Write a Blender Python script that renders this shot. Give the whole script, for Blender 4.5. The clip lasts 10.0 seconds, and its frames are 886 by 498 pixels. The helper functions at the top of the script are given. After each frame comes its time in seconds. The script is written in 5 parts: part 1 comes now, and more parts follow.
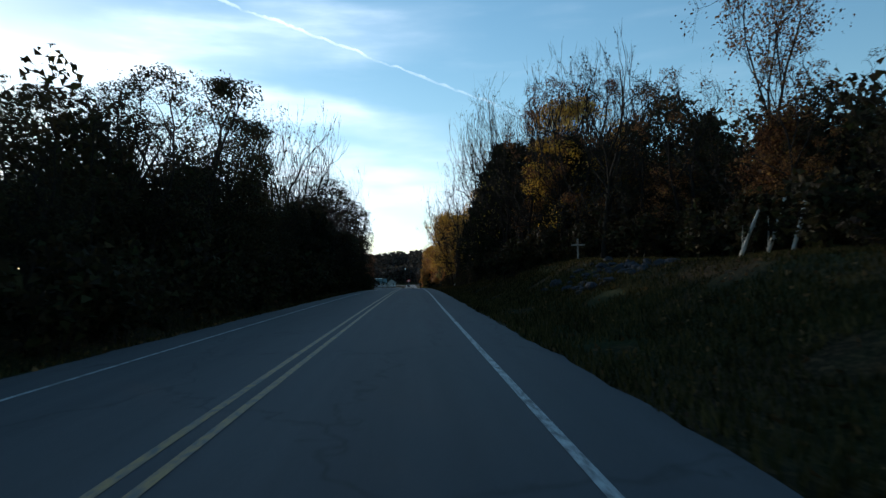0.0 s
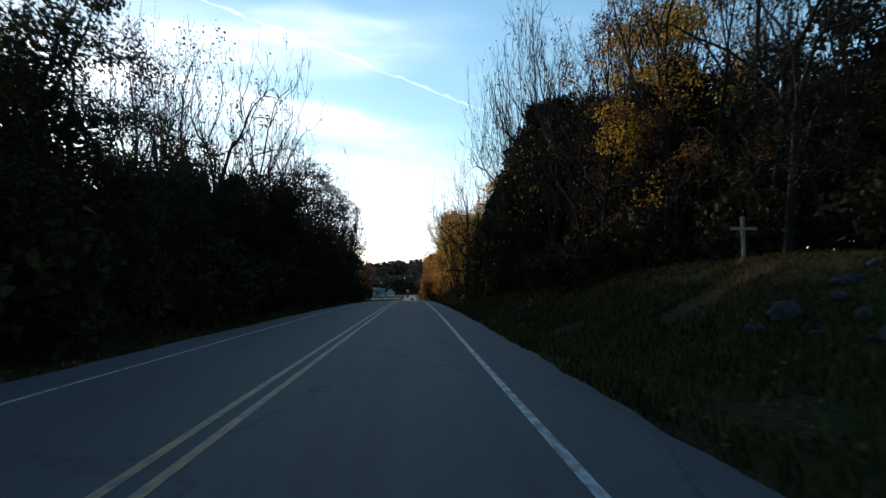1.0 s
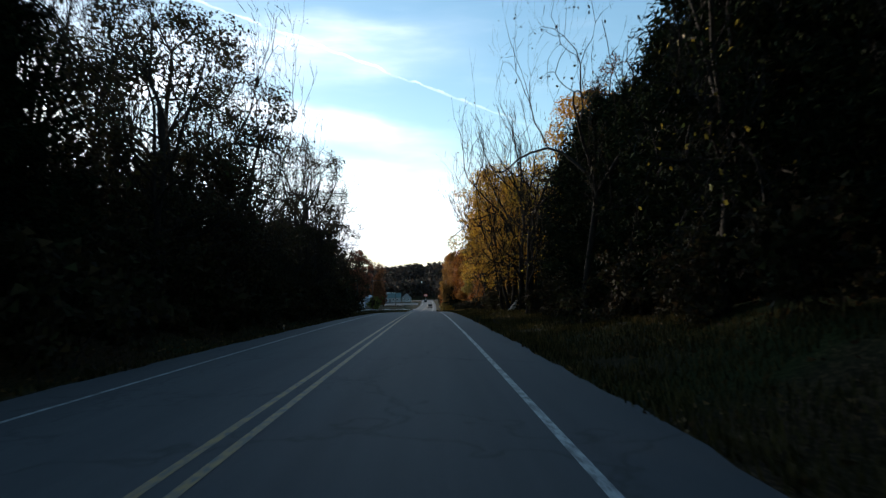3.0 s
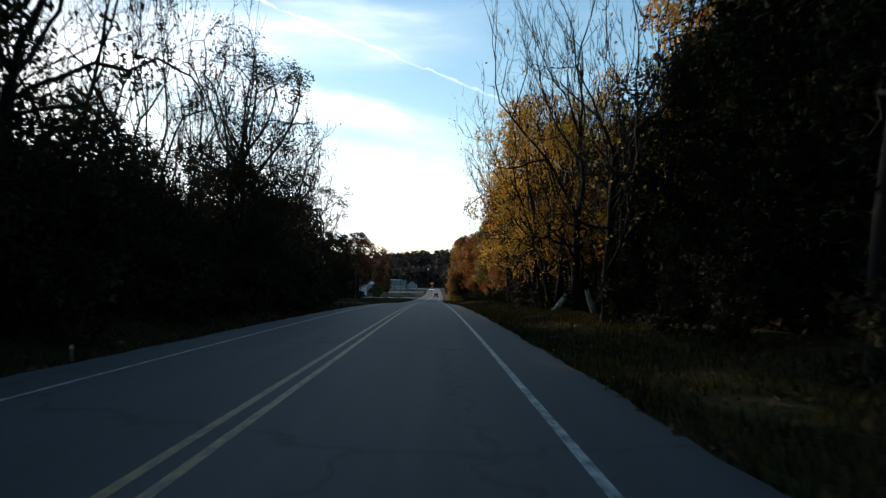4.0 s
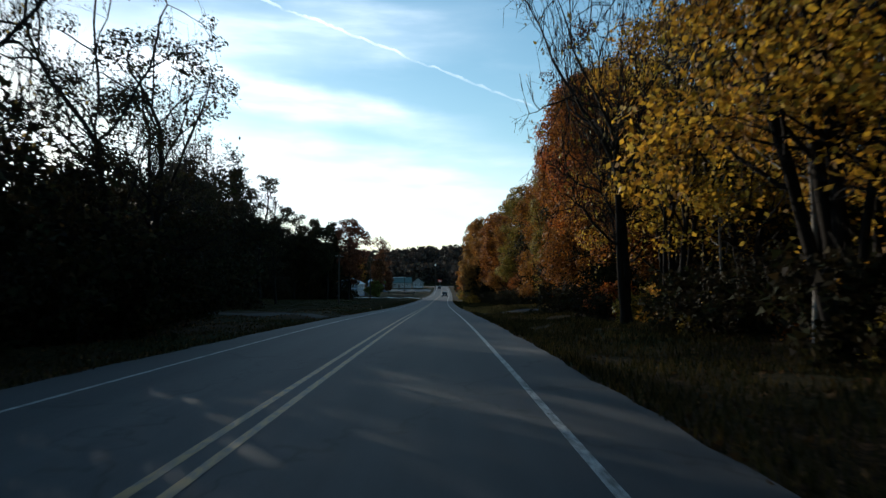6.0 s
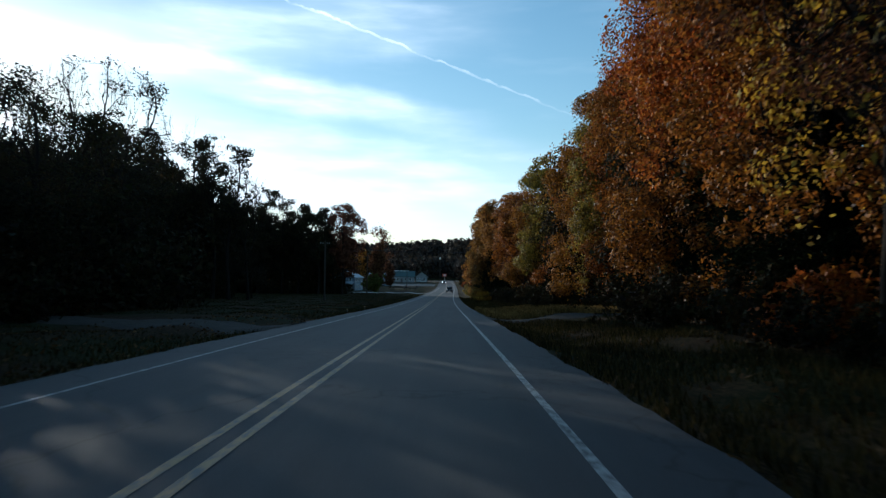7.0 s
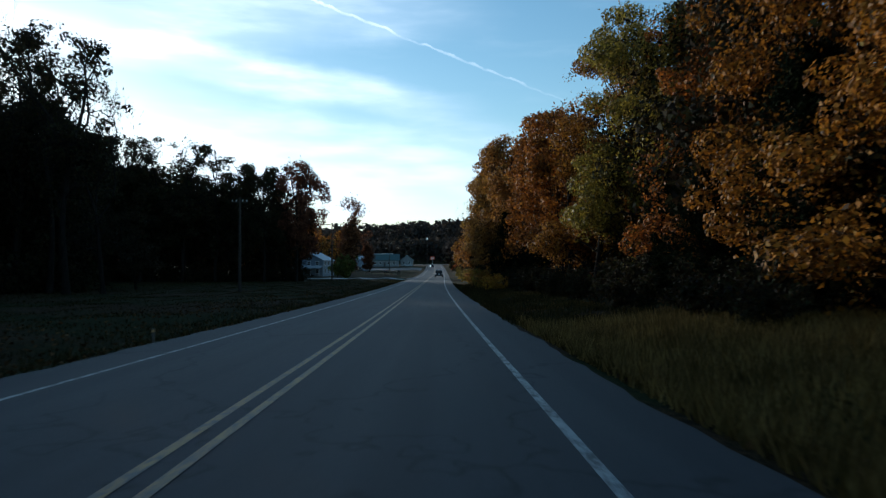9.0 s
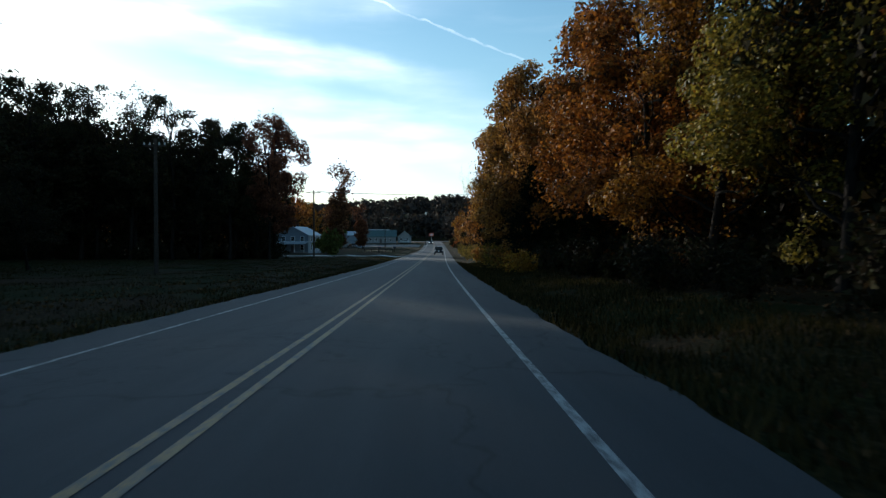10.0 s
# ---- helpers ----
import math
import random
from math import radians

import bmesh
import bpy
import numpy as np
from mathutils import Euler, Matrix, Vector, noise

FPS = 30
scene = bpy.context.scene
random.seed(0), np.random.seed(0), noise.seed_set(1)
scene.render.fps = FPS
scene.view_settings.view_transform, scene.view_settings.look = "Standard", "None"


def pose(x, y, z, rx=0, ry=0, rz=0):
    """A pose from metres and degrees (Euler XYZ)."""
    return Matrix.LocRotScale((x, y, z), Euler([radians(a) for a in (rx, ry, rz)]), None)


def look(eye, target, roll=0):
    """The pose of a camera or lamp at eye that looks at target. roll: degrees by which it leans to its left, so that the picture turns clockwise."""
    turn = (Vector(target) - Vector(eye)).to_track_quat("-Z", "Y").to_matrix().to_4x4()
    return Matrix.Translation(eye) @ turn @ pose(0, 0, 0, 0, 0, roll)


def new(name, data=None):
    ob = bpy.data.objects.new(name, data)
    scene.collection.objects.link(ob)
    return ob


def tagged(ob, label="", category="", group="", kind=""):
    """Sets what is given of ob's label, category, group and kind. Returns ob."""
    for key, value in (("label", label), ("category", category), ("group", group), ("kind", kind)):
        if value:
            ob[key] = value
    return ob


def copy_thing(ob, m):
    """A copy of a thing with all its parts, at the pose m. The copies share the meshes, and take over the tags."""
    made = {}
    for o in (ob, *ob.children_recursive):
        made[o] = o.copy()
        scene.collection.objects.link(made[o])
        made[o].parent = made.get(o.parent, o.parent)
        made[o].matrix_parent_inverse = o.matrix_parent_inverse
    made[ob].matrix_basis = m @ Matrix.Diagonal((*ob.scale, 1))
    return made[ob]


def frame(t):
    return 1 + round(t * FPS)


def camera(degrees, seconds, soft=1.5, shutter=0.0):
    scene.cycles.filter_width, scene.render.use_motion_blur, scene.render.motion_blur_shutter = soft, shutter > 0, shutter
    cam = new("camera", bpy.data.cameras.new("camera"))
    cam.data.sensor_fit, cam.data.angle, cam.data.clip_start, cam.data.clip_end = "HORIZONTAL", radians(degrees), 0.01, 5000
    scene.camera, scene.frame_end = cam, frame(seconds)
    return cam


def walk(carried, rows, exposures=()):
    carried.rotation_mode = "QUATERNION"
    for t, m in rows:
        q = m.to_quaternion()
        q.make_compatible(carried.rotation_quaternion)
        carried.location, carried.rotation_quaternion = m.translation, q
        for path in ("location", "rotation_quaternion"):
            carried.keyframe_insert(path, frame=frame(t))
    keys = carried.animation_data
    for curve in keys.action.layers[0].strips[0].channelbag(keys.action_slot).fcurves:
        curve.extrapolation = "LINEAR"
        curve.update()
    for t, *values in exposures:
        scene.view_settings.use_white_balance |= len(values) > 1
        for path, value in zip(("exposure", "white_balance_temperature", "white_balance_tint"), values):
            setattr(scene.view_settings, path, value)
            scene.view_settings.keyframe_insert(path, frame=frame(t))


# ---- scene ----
# ---------------------------------------------------------------- camera
cam = camera(66.0, 10.0, soft=1.35, shutter=0.15)
PATH = [
    (0.0, pose(-0.038, 0.00, 1.660, 92.66, 1.29, -2.63)),
    (0.5, pose(-0.032, 10.25, 1.738, 92.71, 0.64, -2.22)),
    (1.0, pose(-0.005, 20.50, 1.818, 93.53, 0.41, -2.68)),
    (1.5, pose(0.041, 30.75, 1.896, 92.92, 0.24, -1.97)),
    (2.0, pose(0.100, 41.00, 1.970, 93.59, 0.77, -1.14)),
    (2.5, pose(0.161, 51.25, 2.033, 93.04, 0.96, -1.02)),
    (2.7, pose(0.183, 55.35, 2.053, 94.05, 1.38, -1.21)),
    (3.8, pose(0.258, 77.90, 2.096, 93.03, -0.85, -0.69)),
    (4.0, pose(0.263, 82.00, 2.092, 92.93, -0.83, -0.60)),
    (4.5, pose(0.263, 92.25, 2.067, 92.02, -0.59, -0.64)),
    (5.0, pose(0.250, 102.50, 2.020, 93.31, -0.48, -0.28)),
    (5.5, pose(0.227, 112.75, 1.949, 93.43, -0.59, 0.06)),
    (6.0, pose(0.197, 123.00, 1.850, 92.73, -0.21, 0.08)),
    (6.2, pose(0.184, 127.10, 1.801, 93.18, -0.55, 0.20)),
    (7.3, pose(0.098, 149.65, 1.438, 92.09, -0.62, 0.57)),
    (7.5, pose(0.080, 153.75, 1.353, 92.31, -0.36, 0.41)),
    (8.0, pose(0.030, 164.00, 1.118, 91.92, -0.75, 0.05)),
    (8.5, pose(-0.025, 174.25, 0.861, 92.26, -0.89, 0.16)),
    (9.0, pose(-0.085, 184.50, 0.593, 91.01, 0.09, -0.53)),
    (9.5, pose(-0.149, 194.75, 0.325, 89.65, -0.05, -1.15)),
    (10.0, pose(-0.209, 205.00, 0.065, 89.12, -0.01, -0.61)),
]
EXPOSURES = [(0.0, -0.15, 5700, 8), (0.8, 0.3, 6100, 13), (2.5, 0.3, 6250, 14), (4.0, 0.2, 6400, 14), (5.0, 0.15, 6350, 12), (5.6, 0.0, 6150, 9), (7.5, -0.24, 5500, 7), (9.4, -0.26, 5600, 7), (10.0, -0.15, 5750, 7)]
walk(cam, PATH, EXPOSURES)

# ---------------------------------------------------------------- sky and sun
SUN_AZ, SUN_EL = radians(-37.0), radians(12.0)   # azimuth from the road's heading, clockwise


def ray_dir(m, x, y):
    """Direction of a point of the sky seen from a pose, x right and y up in units of the view's depth."""
    return (m.to_3x3() @ Vector((x, y, -1.0))).normalized()


world = bpy.data.worlds.new("autumn_sky")
scene.world = world
world.use_nodes = True
wn, wl = world.node_tree.nodes, world.node_tree.links
wn.clear()


def wmath(op, a, b=None, clamp=False):
    n = wn.new("ShaderNodeMath")
    n.operation, n.use_clamp = op, clamp
    for i, v in enumerate((a, b)):
        if v is None:
            continue
        if isinstance(v, (int, float)):
            n.inputs[i].default_value = v
        else:
            wl.new(v, n.inputs[i])
    return n.outputs[0]


def wdot(vec, direction):
    n = wn.new("ShaderNodeVectorMath")
    n.operation = "DOT_PRODUCT"
    wl.new(vec, n.inputs[0])
    n.inputs[1].default_value = direction
    return n.outputs["Value"]


def wsmooth(v, lo, hi):
    n = wn.new("ShaderNodeMapRange")
    n.interpolation_type = "SMOOTHSTEP"
    wl.new(v, n.inputs["Value"])
    n.inputs["From Min"].default_value, n.inputs["From Max"].default_value = lo, hi
    return n.outputs["Result"]


coords = wn.new("ShaderNodeTexCoord").outputs["Generated"]
sky = wn.new("ShaderNodeTexSky")
sky.sky_type, sky.sun_disc = "NISHITA", False
sky.sun_elevation, sky.sun_rotation = SUN_EL, SUN_AZ
sky.air_density, sky.dust_density, sky.ozone_density = 1.15, 0.25, 1.8

sky_pose = PATH[15][1]
trail_a, trail_b = ray_dir(sky_pose, -0.235, 0.365), ray_dir(sky_pose, 0.17, 0.204)


def band(a, b, width, start, stop, wobble, scale):
    """A streak of cloud along the great circle from a to b: its strength over the sky."""
    n = a.cross(b).normalized()
    along = (b - a * a.dot(b)).normalized()
    noise_node = wn.new("ShaderNodeTexNoise")
    noise_node.inputs["Scale"].default_value, noise_node.inputs["Detail"].default_value = scale, 5.0
    wl.new(coords, noise_node.inputs["Vector"])
    bent = wmath("ADD", wdot(coords, n), wmath("MULTIPLY", wmath("SUBTRACT", noise_node.outputs["Fac"], 0.5), wobble))
    core = wmath("SUBTRACT", 1.0, wsmooth(wmath("ABSOLUTE", bent), width * 0.25, width))
    u = wdot(coords, along)
    ends = wmath("MULTIPLY", wsmooth(u, start - 0.12, start), wmath("SUBTRACT", 1.0, wsmooth(u, stop - 0.14, stop + 0.06)))
    return wmath("MULTIPLY", core, ends), noise_node.outputs["Fac"]


trail, trail_noise = band(trail_a, trail_b, 0.0024, -0.5, 0.44, 0.017, 34.0)
trail = wmath("MULTIPLY", trail, wmath("MULTIPLY", wsmooth(trail_noise, 0.25, 0.7), 0.5))
veil_a, veil_b = ray_dir(sky_pose, -0.55, 0.30), ray_dir(sky_pose, -0.05, 0.325)
veil, veil_noise = band(veil_a, veil_b, 0.055, -0.3, 0.52, 0.05, 6.0)
low_a, low_b = ray_dir(sky_pose, -0.48, 0.285), ray_dir(sky_pose, -0.06, 0.195)
low, low_noise = band(low_a, low_b, 0.034, -0.4, 0.47, 0.03, 9.0)
base_a, base_b = ray_dir(sky_pose, -0.4, 0.09), ray_dir(sky_pose, 0.3, 0.02)
base, base_noise = band(base_a, base_b, 0.13, -1.2, 0.9, 0.08, 5.0)

# fine cirrus streaks over all the sky
streak_map = wn.new("ShaderNodeMapping")
streak_map.inputs["Scale"].default_value = (3.0, 3.0, 16.0)
streak_map.inputs["Rotation"].default_value = (0.0, radians(14), 0.0)
wl.new(coords, streak_map.inputs["Vector"])
streak = wn.new("ShaderNodeTexNoise")
streak.inputs["Scale"].default_value, streak.inputs["Detail"].default_value = 2.2, 8.0
wl.new(streak_map.outputs["Vector"], streak.inputs["Vector"])
grain = wsmooth(streak.outputs["Fac"], 0.36, 0.72)
cirrus = wmath("MULTIPLY", wsmooth(streak.outputs["Fac"], 0.5, 0.85), 0.10)
soft_bands = wmath("ADD", wmath("ADD", wmath("MULTIPLY", veil, 0.42), wmath("MULTIPLY", low, 0.6)), wmath("MULTIPLY", base, 0.8))
soft_bands = wmath("MULTIPLY", soft_bands, wmath("ADD", 0.45, wmath("MULTIPLY", grain, 0.75)))
cover = wmath("ADD", wmath("ADD", soft_bands, cirrus), trail, clamp=True)
# thin cloud scatters the sunlight: brighter towards the sun
sun_dir = Vector((math.sin(SUN_AZ) * math.cos(SUN_EL), math.cos(SUN_AZ) * math.cos(SUN_EL), math.sin(SUN_EL)))
near_sun = wmath("POWER", wmath("MAXIMUM", wdot(coords, sun_dir), 0.0), 6.0)
cloud_col = wn.new("ShaderNodeMix")
cloud_col.data_type = "RGBA"
cloud_col.inputs["A"].default_value, cloud_col.inputs["B"].default_value = (5.8, 6.6, 7.2, 1), (12.5, 12.8, 12.8, 1)
wl.new(near_sun, cloud_col.inputs["Factor"])
sky_mix = wn.new("ShaderNodeMix")
sky_mix.data_type = "RGBA"
wl.new(cover, sky_mix.inputs["Factor"])
deep = wn.new("ShaderNodeHueSaturation")
deep.inputs["Saturation"].default_value = 1.10
deep.inputs["Hue"].default_value = 0.487
wl.new(sky.outputs["Color"], deep.inputs["Color"])
wl.new(deep.outputs["Color"], sky_mix.inputs["A"])
wl.new(cloud_col.outputs["Result"], sky_mix.inputs["B"])
background = wn.new("ShaderNodeBackground")
background.inputs["Strength"].default_value = 0.175
wl.new(sky_mix.outputs["Result"], background.inputs["Color"])
wl.new(background.outputs["Background"], wn.new("ShaderNodeOutputWorld").inputs["Surface"])

sun = new("sun", bpy.data.lights.new("sun", "SUN"))
sun.data.energy, sun.data.angle, sun.data.color = 4.5, radians(0.6), (1.0, 0.87, 0.68)
sun.matrix_basis = look(sun_dir * 100, (0, 0, 0))

# ---------------------------------------------------------------- materials


def material(name):
    m = bpy.data.materials.new(name)
    m.use_nodes = True
    nodes, links = m.node_tree.nodes, m.node_tree.links
    return m, nodes, links, nodes["Principled BSDF"]


def ramp(nodes, links, source, stops):
    r = nodes.new("ShaderNodeValToRGB")
    while len(r.color_ramp.elements) < len(stops):
        r.color_ramp.elements.new(0.5)
    for e, (at, col) in zip(r.color_ramp.elements, stops):
        e.position, e.color = at, (*col, 1)
    links.new(source, r.inputs["Fac"])
    return r.outputs["Color"]


def noise_of(nodes, links, scale, detail=6.0, stretch=(1, 1, 1), rough=0.6):
    mapping = nodes.new("ShaderNodeMapping")
    mapping.inputs["Scale"].default_value = stretch
    links.new(nodes.new("ShaderNodeTexCoord").outputs["Object"], mapping.inputs["Vector"])
    n = nodes.new("ShaderNodeTexNoise")
    n.inputs["Scale"].default_value, n.inputs["Detail"].default_value, n.inputs["Roughness"].default_value = scale, detail, rough
    links.new(mapping.outputs["Vector"], n.inputs["Vector"])
    return n.outputs["Fac"]


def mixed(nodes, links, fac, a, b, blend="MIX"):
    n = nodes.new("ShaderNodeMix")
    n.data_type, n.blend_type = "RGBA", blend
    for socket, v in (("Factor", fac), ("A", a), ("B", b)):
        if isinstance(v, (int, float)):
            n.inputs[socket].default_value = v
        elif isinstance(v, tuple):
            n.inputs[socket].default_value = (*v, 1)
        else:
            links.new(v, n.inputs[socket])
    return n.outputs["Result"]


def bumped(nodes, links, bsdf, height, strength, distance):
    b = nodes.new("ShaderNodeBump")
    b.inputs["Strength"].default_value, b.inputs["Distance"].default_value = strength, distance
    links.new(height, b.inputs["Height"])
    links.new(b.outputs["Normal"], bsdf.inputs["Normal"])


def leaf_material(name, stops, through_light=0.3, rough=0.75, gloss=0.06):
    m, nodes, links, bsdf = material(name)
    geo = nodes.new("ShaderNodeNewGeometry")
    col = ramp(nodes, links, geo.outputs["Random Per Island"], stops)
    patch = noise_of(nodes, links, 0.8, 3.0)
    hsv = nodes.new("ShaderNodeHueSaturation")
    info = nodes.new("ShaderNodeObjectInfo")
    hue = nodes.new("ShaderNodeMapRange")
    hue.inputs["To Min"].default_value, hue.inputs["To Max"].default_value = 0.492, 0.515
    links.new(info.outputs["Random"], hue.inputs["Value"])
    val = nodes.new("ShaderNodeMapRange")
    val.inputs["From Min"].default_value, val.inputs["From Max"].default_value = 0.25, 0.75
    val.inputs["To Min"].default_value, val.inputs["To Max"].default_value = 0.42, 1.5
    links.new(patch, val.inputs["Value"])
    links.new(hue.outputs["Result"], hsv.inputs["Hue"])
    links.new(val.outputs["Result"], hsv.inputs["Value"])
    links.new(col, hsv.inputs["Color"])
    links.new(hsv.outputs["Color"], bsdf.inputs["Base Color"])
    bsdf.inputs["Roughness"].default_value = rough
    bsdf.inputs["Specular IOR Level"].default_value = gloss
    trans = nodes.new("ShaderNodeBsdfTranslucent")
    links.new(hsv.outputs["Color"], trans.inputs["Color"])
    mix = nodes.new("ShaderNodeMixShader")
    mix.inputs["Fac"].default_value = through_light
    links.new(bsdf.outputs["BSDF"], mix.inputs[1])
    links.new(trans.outputs["BSDF"], mix.inputs[2])
    links.new(mix.outputs["Shader"], nodes["Material Output"].inputs["Surface"])
    return m


LEAF_GOLD = leaf_material("gold_leaves", [(0.0, (0.17, 0.08, 0.018)), (0.3, (0.40, 0.19, 0.022)), (0.7, (0.60, 0.335, 0.034)), (1.0, (0.38, 0.27, 0.045))], 0.45, 0.55, 0.14)
LEAF_RUSSET = leaf_material("russet_leaves", [(0.0, (0.045, 0.020, 0.009)), (0.4, (0.21, 0.074, 0.014)), (0.75, (0.43, 0.145, 0.020)), (1.0, (0.32, 0.145, 0.026))], 0.33, 0.55, 0.1)
LEAF_ORANGE = leaf_material("orange_leaves", [(0.0, (0.14, 0.034, 0.012)), (0.5, (0.42, 0.095, 0.018)), (1.0, (0.42, 0.17, 0.03))], 0.42, 0.55, 0.1)
# brown-green lowered below leaf tone: the wood's deep shade is in the colour
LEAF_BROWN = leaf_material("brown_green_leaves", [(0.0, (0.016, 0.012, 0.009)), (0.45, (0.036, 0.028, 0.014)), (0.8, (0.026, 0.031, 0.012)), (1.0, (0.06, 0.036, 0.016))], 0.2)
LEAF_OLIVE = leaf_material("olive_leaves", [(0.0, (0.06, 0.05, 0.014)), (0.5, (0.20, 0.14, 0.025)), (1.0, (0.40, 0.26, 0.04))], 0.38, 0.5, 0.14)
LEAF_GREEN = leaf_material("green_leaves", [(0.0, (0.05, 0.065, 0.018)), (0.6, (0.12, 0.14, 0.034)), (1.0, (0.20, 0.19, 0.05))], 0.35)
LEAF_FAR = leaf_material("far_autumn_leaves", [(0.0, (0.03, 0.027, 0.027)), (0.5, (0.055, 0.044, 0.038)), (0.85, (0.085, 0.057, 0.042)), (1.0, (0.048, 0.052, 0.036))], 0.15)
LEAF_RED = leaf_material("red_brown_leaves", [(0.0, (0.06, 0.025, 0.016)), (0.5, (0.13, 0.048, 0.028)), (1.0, (0.19, 0.075, 0.035))], 0.25)
LEAF_RUST = leaf_material("rust_leaves", [(0.0, (0.035, 0.018, 0.012)), (0.5, (0.10, 0.042, 0.02)), (0.85, (0.17, 0.075, 0.028)), (1.0, (0.20, 0.12, 0.03))], 0.3)
LEAF_AMBER = leaf_material("amber_leaves", [(0.0, (0.10, 0.05, 0.016)), (0.5, (0.32, 0.15, 0.03)), (1.0, (0.46, 0.22, 0.04))], 0.42, 0.55, 0.14)
# needles taken almost to black, with the shade between the cedars included
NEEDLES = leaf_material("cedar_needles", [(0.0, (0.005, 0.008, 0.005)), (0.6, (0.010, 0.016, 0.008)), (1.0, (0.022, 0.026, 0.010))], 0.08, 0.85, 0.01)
LITTER = leaf_material("fallen_leaves", [(0.0, (0.04, 0.022, 0.012)), (0.5, (0.09, 0.047, 0.02)), (1.0, (0.20, 0.11, 0.045))], 0.1, 0.8)
# grass colour darkened to carry the shade on the bank and verges
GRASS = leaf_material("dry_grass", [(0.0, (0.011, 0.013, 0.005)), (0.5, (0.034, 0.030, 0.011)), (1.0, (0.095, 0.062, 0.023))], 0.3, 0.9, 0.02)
# dry grass with the low sun put into its colour
SUNLIT_STRAW = leaf_material("sunlit_dry_grass", [(0.0, (0.07, 0.048, 0.015)), (0.5, (0.18, 0.12, 0.034)), (1.0, (0.33, 0.215, 0.07))], 0.4, 0.8)


def bark_material(name, dark, light, scale=5.0):
    m, nodes, links, bsdf = material(name)
    n = noise_of(nodes, links, scale, 8.0, (1, 1, 0.18), 0.7)
    fine = noise_of(nodes, links, scale * 7, 4.0, (1, 1, 0.3))
    col = ramp(nodes, links, n, [(0.3, dark), (0.7, light)])
    col = mixed(nodes, links, 0.35, col, ramp(nodes, links, fine, [(0.3, (0.2, 0.2, 0.2)), (0.7, (1, 1, 1))]), "MULTIPLY")
    links.new(col, bsdf.inputs["Base Color"])
    bsdf.inputs["Roughness"].default_value = 0.95
    bsdf.inputs["Specular IOR Level"].default_value = 0.1
    bumped(nodes, links, bsdf, n, 0.8, 0.03)
    return m


BARK = bark_material("grey_brown_bark", (0.008, 0.0065, 0.0055), (0.034, 0.028, 0.023))
BARK_PALE = bark_material("pale_birch_bark", (0.12, 0.11, 0.10), (0.50, 0.47, 0.42), 3.0)
# pale wood, made brighter still to stand for sun on the logs
BLEACHED = bark_material("sunlit_bleached_wood", (0.17, 0.15, 0.12), (0.60, 0.55, 0.47), 5.0)


def plain(name, col, rough=0.6, metal=0.0, vary=0.25, scale=4.0, bump=0.15):
    m, nodes, links, bsdf = material(name)
    n = noise_of(nodes, links, scale, 7.0)
    fine = noise_of(nodes, links, scale * 12, 3.0)
    lo, hi = tuple(c * (1 - vary) for c in col), tuple(min(1.0, c * (1 + vary)) for c in col)
    c = ramp(nodes, links, n, [(0.3, lo), (0.7, hi)])
    c = mixed(nodes, links, 0.2, c, ramp(nodes, links, fine, [(0.35, (0.55, 0.55, 0.55)), (0.65, (1, 1, 1))]), "MULTIPLY")
    links.new(c, bsdf.inputs["Base Color"])
    bsdf.inputs["Roughness"].default_value, bsdf.inputs["Metallic"].default_value = rough, metal
    bsdf.inputs["Specular IOR Level"].default_value = 0.1 if rough > 0.8 else 0.5
    if bump:
        bumped(nodes, links, bsdf, fine, bump, 0.01)
    return m


def asphalt():
    m, nodes, links, bsdf = material("worn_asphalt")
    wide = noise_of(nodes, links, 0.35, 5.0, (1.0, 0.12, 1.0))
    wheel = noise_of(nodes, links, 1.6, 4.0, (1.0, 0.02, 1.0))
    fine = noise_of(nodes, links, 60.0, 5.0)
    # grey asphalt, tinted blue to stand for skylight in the shade
    col = ramp(nodes, links, wide, [(0.3, (0.034, 0.037, 0.043)), (0.7, (0.053, 0.056, 0.061))])
    col = mixed(nodes, links, 0.4, col, ramp(nodes, links, wheel, [(0.35, (0.48, 0.48, 0.5)), (0.65, (1.22, 1.21, 1.19))]), "MULTIPLY")
    col = mixed(nodes, links, 0.6, col, ramp(nodes, links, fine, [(0.3, (0.5, 0.5, 0.5)), (0.7, (1.3, 1.3, 1.3))]), "MULTIPLY")
    # cracks
    mapping = nodes.new("ShaderNodeMapping")
    mapping.inputs["Scale"].default_value = (0.45, 0.22, 1)
    warp = nodes.new("ShaderNodeTexNoise")
    warp.inputs["Scale"].default_value = 1.3
    tc = nodes.new("ShaderNodeTexCoord")
    links.new(tc.outputs["Object"], warp.inputs["Vector"])
    add = nodes.new("ShaderNodeVectorMath")
    links.new(tc.outputs["Object"], add.inputs[0])
    links.new(warp.outputs["Color"], add.inputs[1])
    links.new(add.outputs["Vector"], mapping.inputs["Vector"])
    vor = nodes.new("ShaderNodeTexVoronoi")
    vor.feature = "DISTANCE_TO_EDGE"
    vor.inputs["Scale"].default_value = 0.6
    links.new(mapping.outputs["Vector"], vor.inputs["Vector"])
    crack = ramp(nodes, links, vor.outputs["Distance"], [(0.0, (0.34, 0.34, 0.35)), (0.014, (1, 1, 1))])
    col = mixed(nodes, links, 0.8, col, crack, "MULTIPLY")
    links.new(col, bsdf.inputs["Base Color"])
    bsdf.inputs["Roughness"].default_value = 0.78
    bsdf.inputs["Specular IOR Level"].default_value = 0.4
    bumped(nodes, links, bsdf, fine, 0.35, 0.01)
    return m


